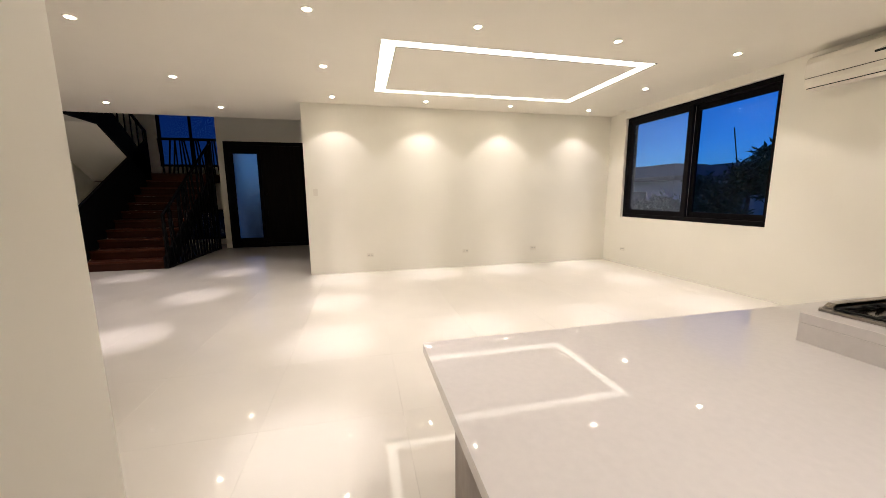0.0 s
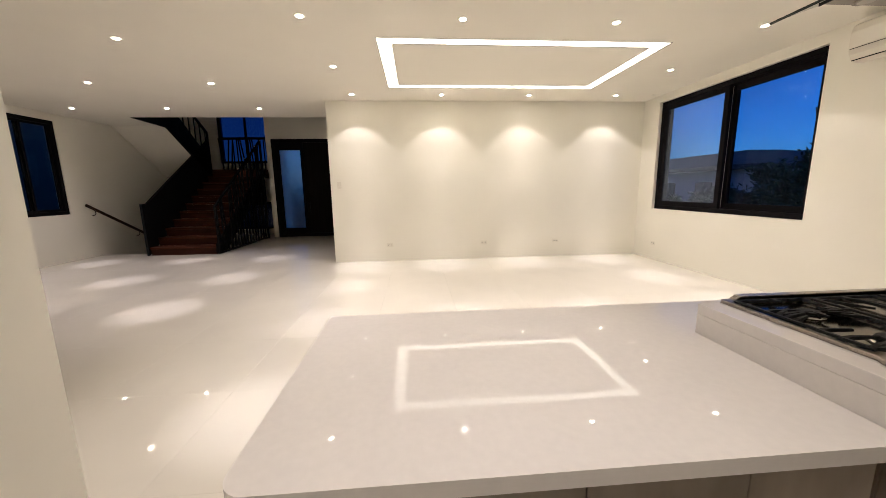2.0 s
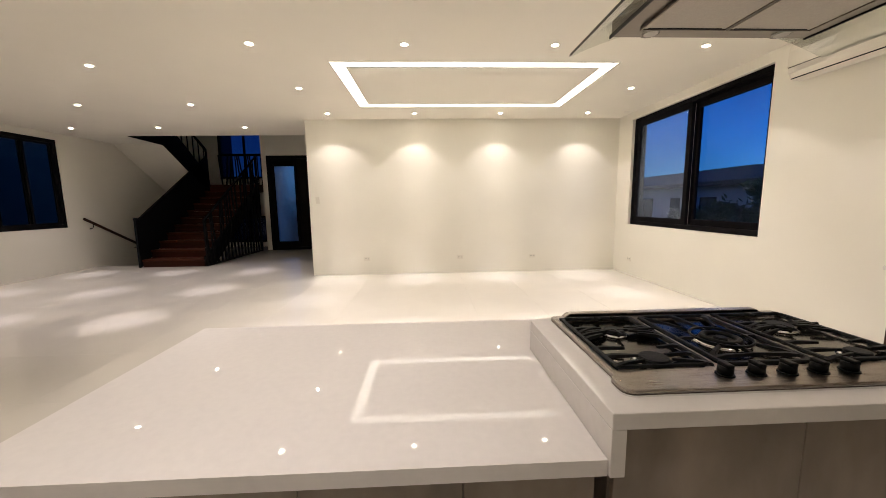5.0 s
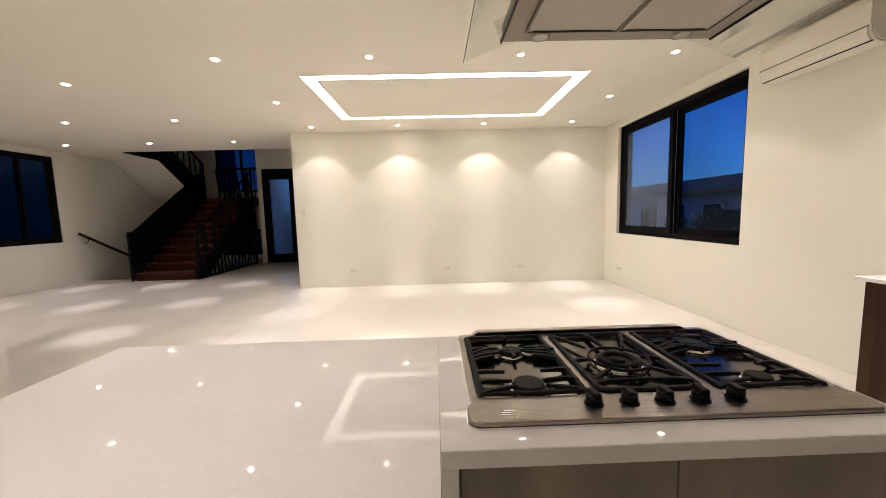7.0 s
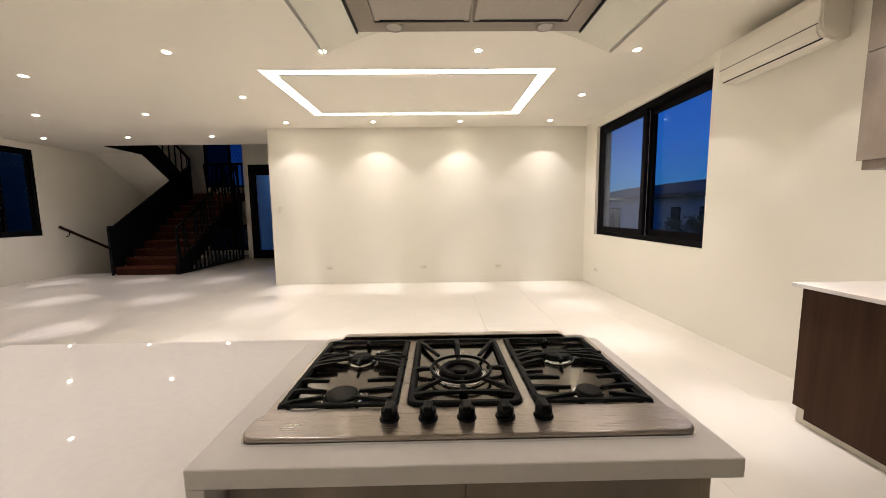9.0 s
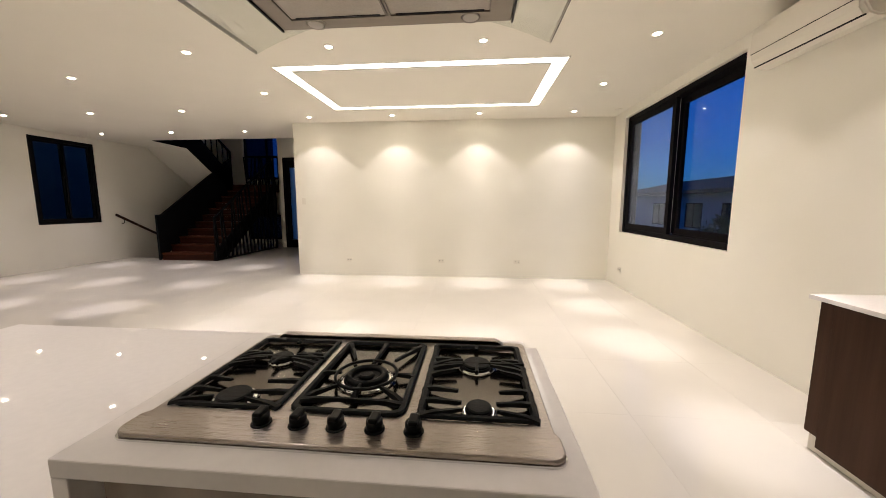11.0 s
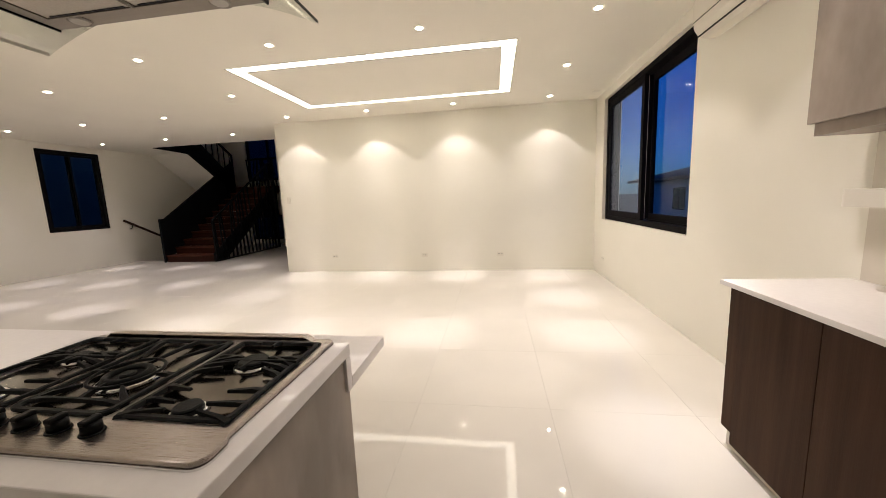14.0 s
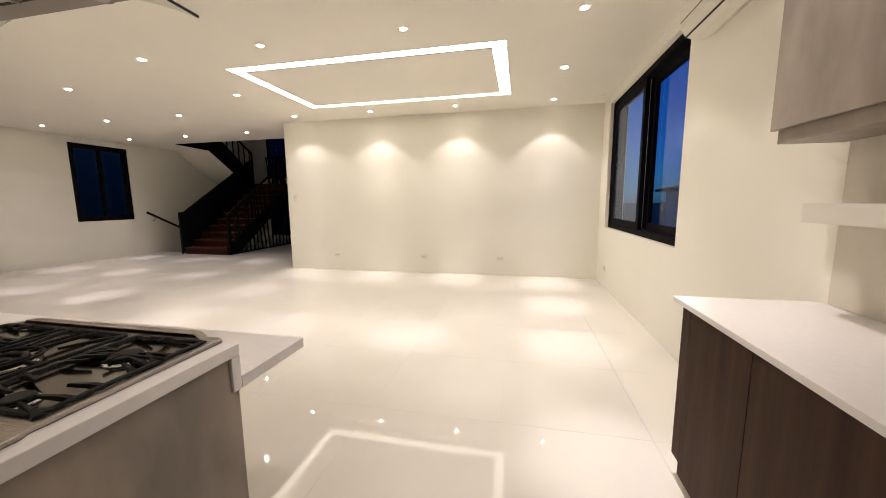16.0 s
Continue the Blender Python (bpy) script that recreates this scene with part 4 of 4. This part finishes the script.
def house(x, y, w, d, z0, eave, ridge, label, windows, render_mat=None):
    """A rendered house with a low hipped roof; windows (y, z, width, height) on its west face."""
    t = tagged(empty("house", x, y, z0), label, "house")
    h = eave - z0
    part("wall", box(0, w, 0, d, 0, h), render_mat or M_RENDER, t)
    bm = bmesh.new()
    o = 0.7
    lo = [bm.verts.new(v) for v in ((-o, -o, h), (w + o, -o, h), (w + o, d + o, h), (-o, d + o, h))]
    lo2 = [bm.verts.new((v.co.x, v.co.y, h + 0.22)) for v in lo]
    r = ridge - z0
    ins = min(w, d) * 0.38
    hi = [bm.verts.new(v) for v in ((ins, ins, r), (w - ins, ins, r), (w - ins, d - ins, r), (ins, d - ins, r))]
    bm.faces.new(lo[::-1])
    for k in range(4):
        j = (k + 1) % 4
        bm.faces.new((lo[k], lo[j], lo2[j], lo2[k]))
        bm.faces.new((lo2[k], lo2[j], hi[j], hi[k]))
    bm.faces.new(hi)
    bmesh.ops.recalc_face_normals(bm, faces=bm.faces)
    part("roof", bm, M_ROOF, t, "dark low hipped roof")
    for wy, wz, ww, wh in windows:
        f = bmesh.new()
        for a, b, c, e in ((wy - 0.06, wy + ww + 0.06, wz - 0.06, wz), (wy - 0.06, wy + ww + 0.06, wz + wh, wz + wh + 0.06), (wy - 0.06, wy, wz, wz + wh), (wy + ww, wy + ww + 0.06, wz, wz + wh), (wy + ww / 2 - 0.03, wy + ww / 2 + 0.03, wz, wz + wh)):
            box(-0.04, 0.0, a, b, c, e, bm=f)
        win = part("window", f, M_ALU, t)
        part("pane", box(-0.02, -0.004, wy, wy + ww, wz, wz + wh), M_DARKPANE, win)
    return t


house(17.0, 16.3, 9, 20, -3.0, 2.05, 3.3, "white rendered neighbouring house with a dark hipped roof", [(1.9, 2.9, 1.0, 1.5), (4.6, 2.9, 0.7, 1.5), (7.2, 2.9, 1.6, 1.5), (11.5, 2.9, 1.6, 1.5), (1.9, 0.6, 1.2, 1.4), (7.2, 0.6, 1.2, 1.4)])
house(36.0, 26.0, 10, 14, -3.0, 3.4, 4.6, "pale distant house behind the garden", [(2, 4.0, 1.4, 1.4), (6, 4.0, 1.4, 1.4)])
# three dark houses added to keep sky light out of west and north windows
west = house(-16.5, -4.0, 6.5, 26, -3.0, 6.0, 7.2, "added dark house that blocks the sky at the side window", [(3, 3, 1.5, 1.5)], M_SKYBLOCK)

house(-14.0, 20.0, 9.0, 8, -3.0, 1.5, 2.3, "added dark house that blocks the sky behind the stairwell", [(3, 3, 1.5, 1.5)], M_SKYBLOCK)
house(-3.0, 17.0, 9.0, 8, -3.0, 4.4, 5.6, "added dark house that blocks the sky behind the entrance", [(3, 3, 1.5, 1.5)], M_SKYBLOCK)


def shrub(x, y, z0, top, spread, leaves, seed, name, label, category):
    """Tapered stems with many narrow leaves set in loose sprays."""
    r = random.Random(seed)
    t = tagged(empty(name, x, y, z0), label, category)
    h = top - z0
    bm = bmesh.new()
    tube([(0, 0, 0), (0.05, 0.03, h * 0.4), (0.0, -0.05, h * 0.92)], 0.06, 7, bm=bm)
    limbs = []
    for k in range(16):
        zb = h * r.uniform(0.3, 0.9)
        a = r.uniform(0, 6.28)
        ln = spread * (1.15 - 0.75 * zb / h) * r.uniform(0.7, 1.1)
        e = Vector((ln * math.cos(a), ln * math.sin(a), zb + h * r.uniform(0.02, 0.16)))
        limbs.append((Vector((0, 0, zb)), e))
        tube([(0, 0, zb), tuple((Vector((0, 0, zb)) + e) / 2 + Vector((0, 0, 0.08))), tuple(e)], 0.02, 5, bm=bm)
    part("trunk", bm, M_BARK, t)
    vs, fs = [], []
    for k in range(leaves):
        a, e = r.choice(limbs)
        s = r.uniform(0.25, 1.0)
        p = a.lerp(e, s) + Vector((r.gauss(0, 0.10), r.gauss(0, 0.10), r.gauss(0, 0.08))) * spread
        d = Vector((e.x * 0.6 + r.gauss(0, 0.5), e.y * 0.6 + r.gauss(0, 0.5), r.uniform(-0.3, 0.9))).normalized()
        side = d.cross(Vector((r.gauss(0, 1), r.gauss(0, 1), r.gauss(0, 1)))).normalized()
        ln, w = r.uniform(0.16, 0.34), r.uniform(0.02, 0.045)
        b = len(vs)
        vs += [tuple(p), tuple(p + d * ln * 0.5 + side * w), tuple(p + d * ln), tuple(p + d * ln * 0.5 - side * w)]
        fs.append((b, b + 1, b + 2, b + 3))
    me = bpy.data.meshes.new("crown")
    me.from_pydata(vs, [], fs)
    me.materials.append(M_LEAF)
    c = new("crown", me)
    c.parent = t
    return t


shrub(12.0, 8.8, -3.0, 2.75, 1.6, 9000, 1, "tree", "dark ragged tree outside the window", "tree")
shrub(12.6, 10.4, -3.0, 1.8, 1.5, 6500, 2, "tree", "dark bushy tree outside the window", "tree")
shrub(13.2, 12.5, -3.0, 1.35, 1.5, 3600, 3, "shrub", "dark shrub outside the window", "shrub")
shrub(14.0, 14.6, -3.0, 1.2, 1.6, 3600, 5, "shrub", "dark shrub outside the window", "shrub")
shrub(14.2, 17.0, -3.0, 0.75, 1.3, 3000, 6, "shrub", "dark shrub outside the window", "shrub")
pole = tagged(empty("pole", 14.0, 10.6, -3.0), "thin leaning dark pole in the garden", "pole")
part("shaft", tube([(0, -0.9, 0), (0, 0.0, 4.6), (0, 0.4, 6.75)], 0.02, 8), M_BARK, pole)

# ---- floor tiles ----
TS, JX, JY, JOINT = 0.833, 3.865, 2.265, 0.0007
RECTS = [(-0.37, XR - 0.001, YB, 1.31), (XL, XR - 0.001, 1.31, YF - 0.0), (XL, XF, YF, WELL[2]), (WELL[1], XF, WELL[2], YD + 0.02), (WELL[1], -3.2, YD + 0.02, YS)]
tile_mesh = None
for i in range(-13, 3):
    for j in range(-7, 13):
        cx0, cx1 = JX + i * TS + JOINT / 2, JX + (i + 1) * TS - JOINT / 2
        cy0, cy1 = JY + j * TS + JOINT / 2, JY + (j + 1) * TS - JOINT / 2
        pieces = []
        for rx0, rx1, ry0, ry1 in RECTS:
            x0, x1, y0, y1 = max(cx0, rx0), min(cx1, rx1), max(cy0, ry0), min(cy1, ry1)
            if x1 - x0 > 0.004 and y1 - y0 > 0.004:
                pieces.append([x0, x1, y0, y1])
        # pieces of one tile that meet across two regions are one tile again
        merged = []
        for p in pieces:
            for q in merged:
                if abs(q[0] - p[0]) < 1e-6 and abs(q[1] - p[1]) < 1e-6 and abs(q[3] - p[2]) < 1e-6:
                    q[3] = p[3]
                    break
            else:
                merged.append(p)
        for x0, x1, y0, y1 in merged:
            whole = abs(x1 - x0 - TS + JOINT) < 1e-4 and abs(y1 - y0 - TS + JOINT) < 1e-4
            if whole and tile_mesh is not None:
                ob = new("tile", tile_mesh)
                ob.parent = floor
            else:
                hx, hy = (x1 - x0) / 2, (y1 - y0) / 2
                ob = part("tile", box(-hx, hx, -hy, hy, -0.0095, 0.0, 0.0003, segments=1), M_TILE, floor)
                if whole:
                    tile_mesh = ob.data
            ob.location = ((x0 + x1) / 2, (y0 + y1) / 2, 0)
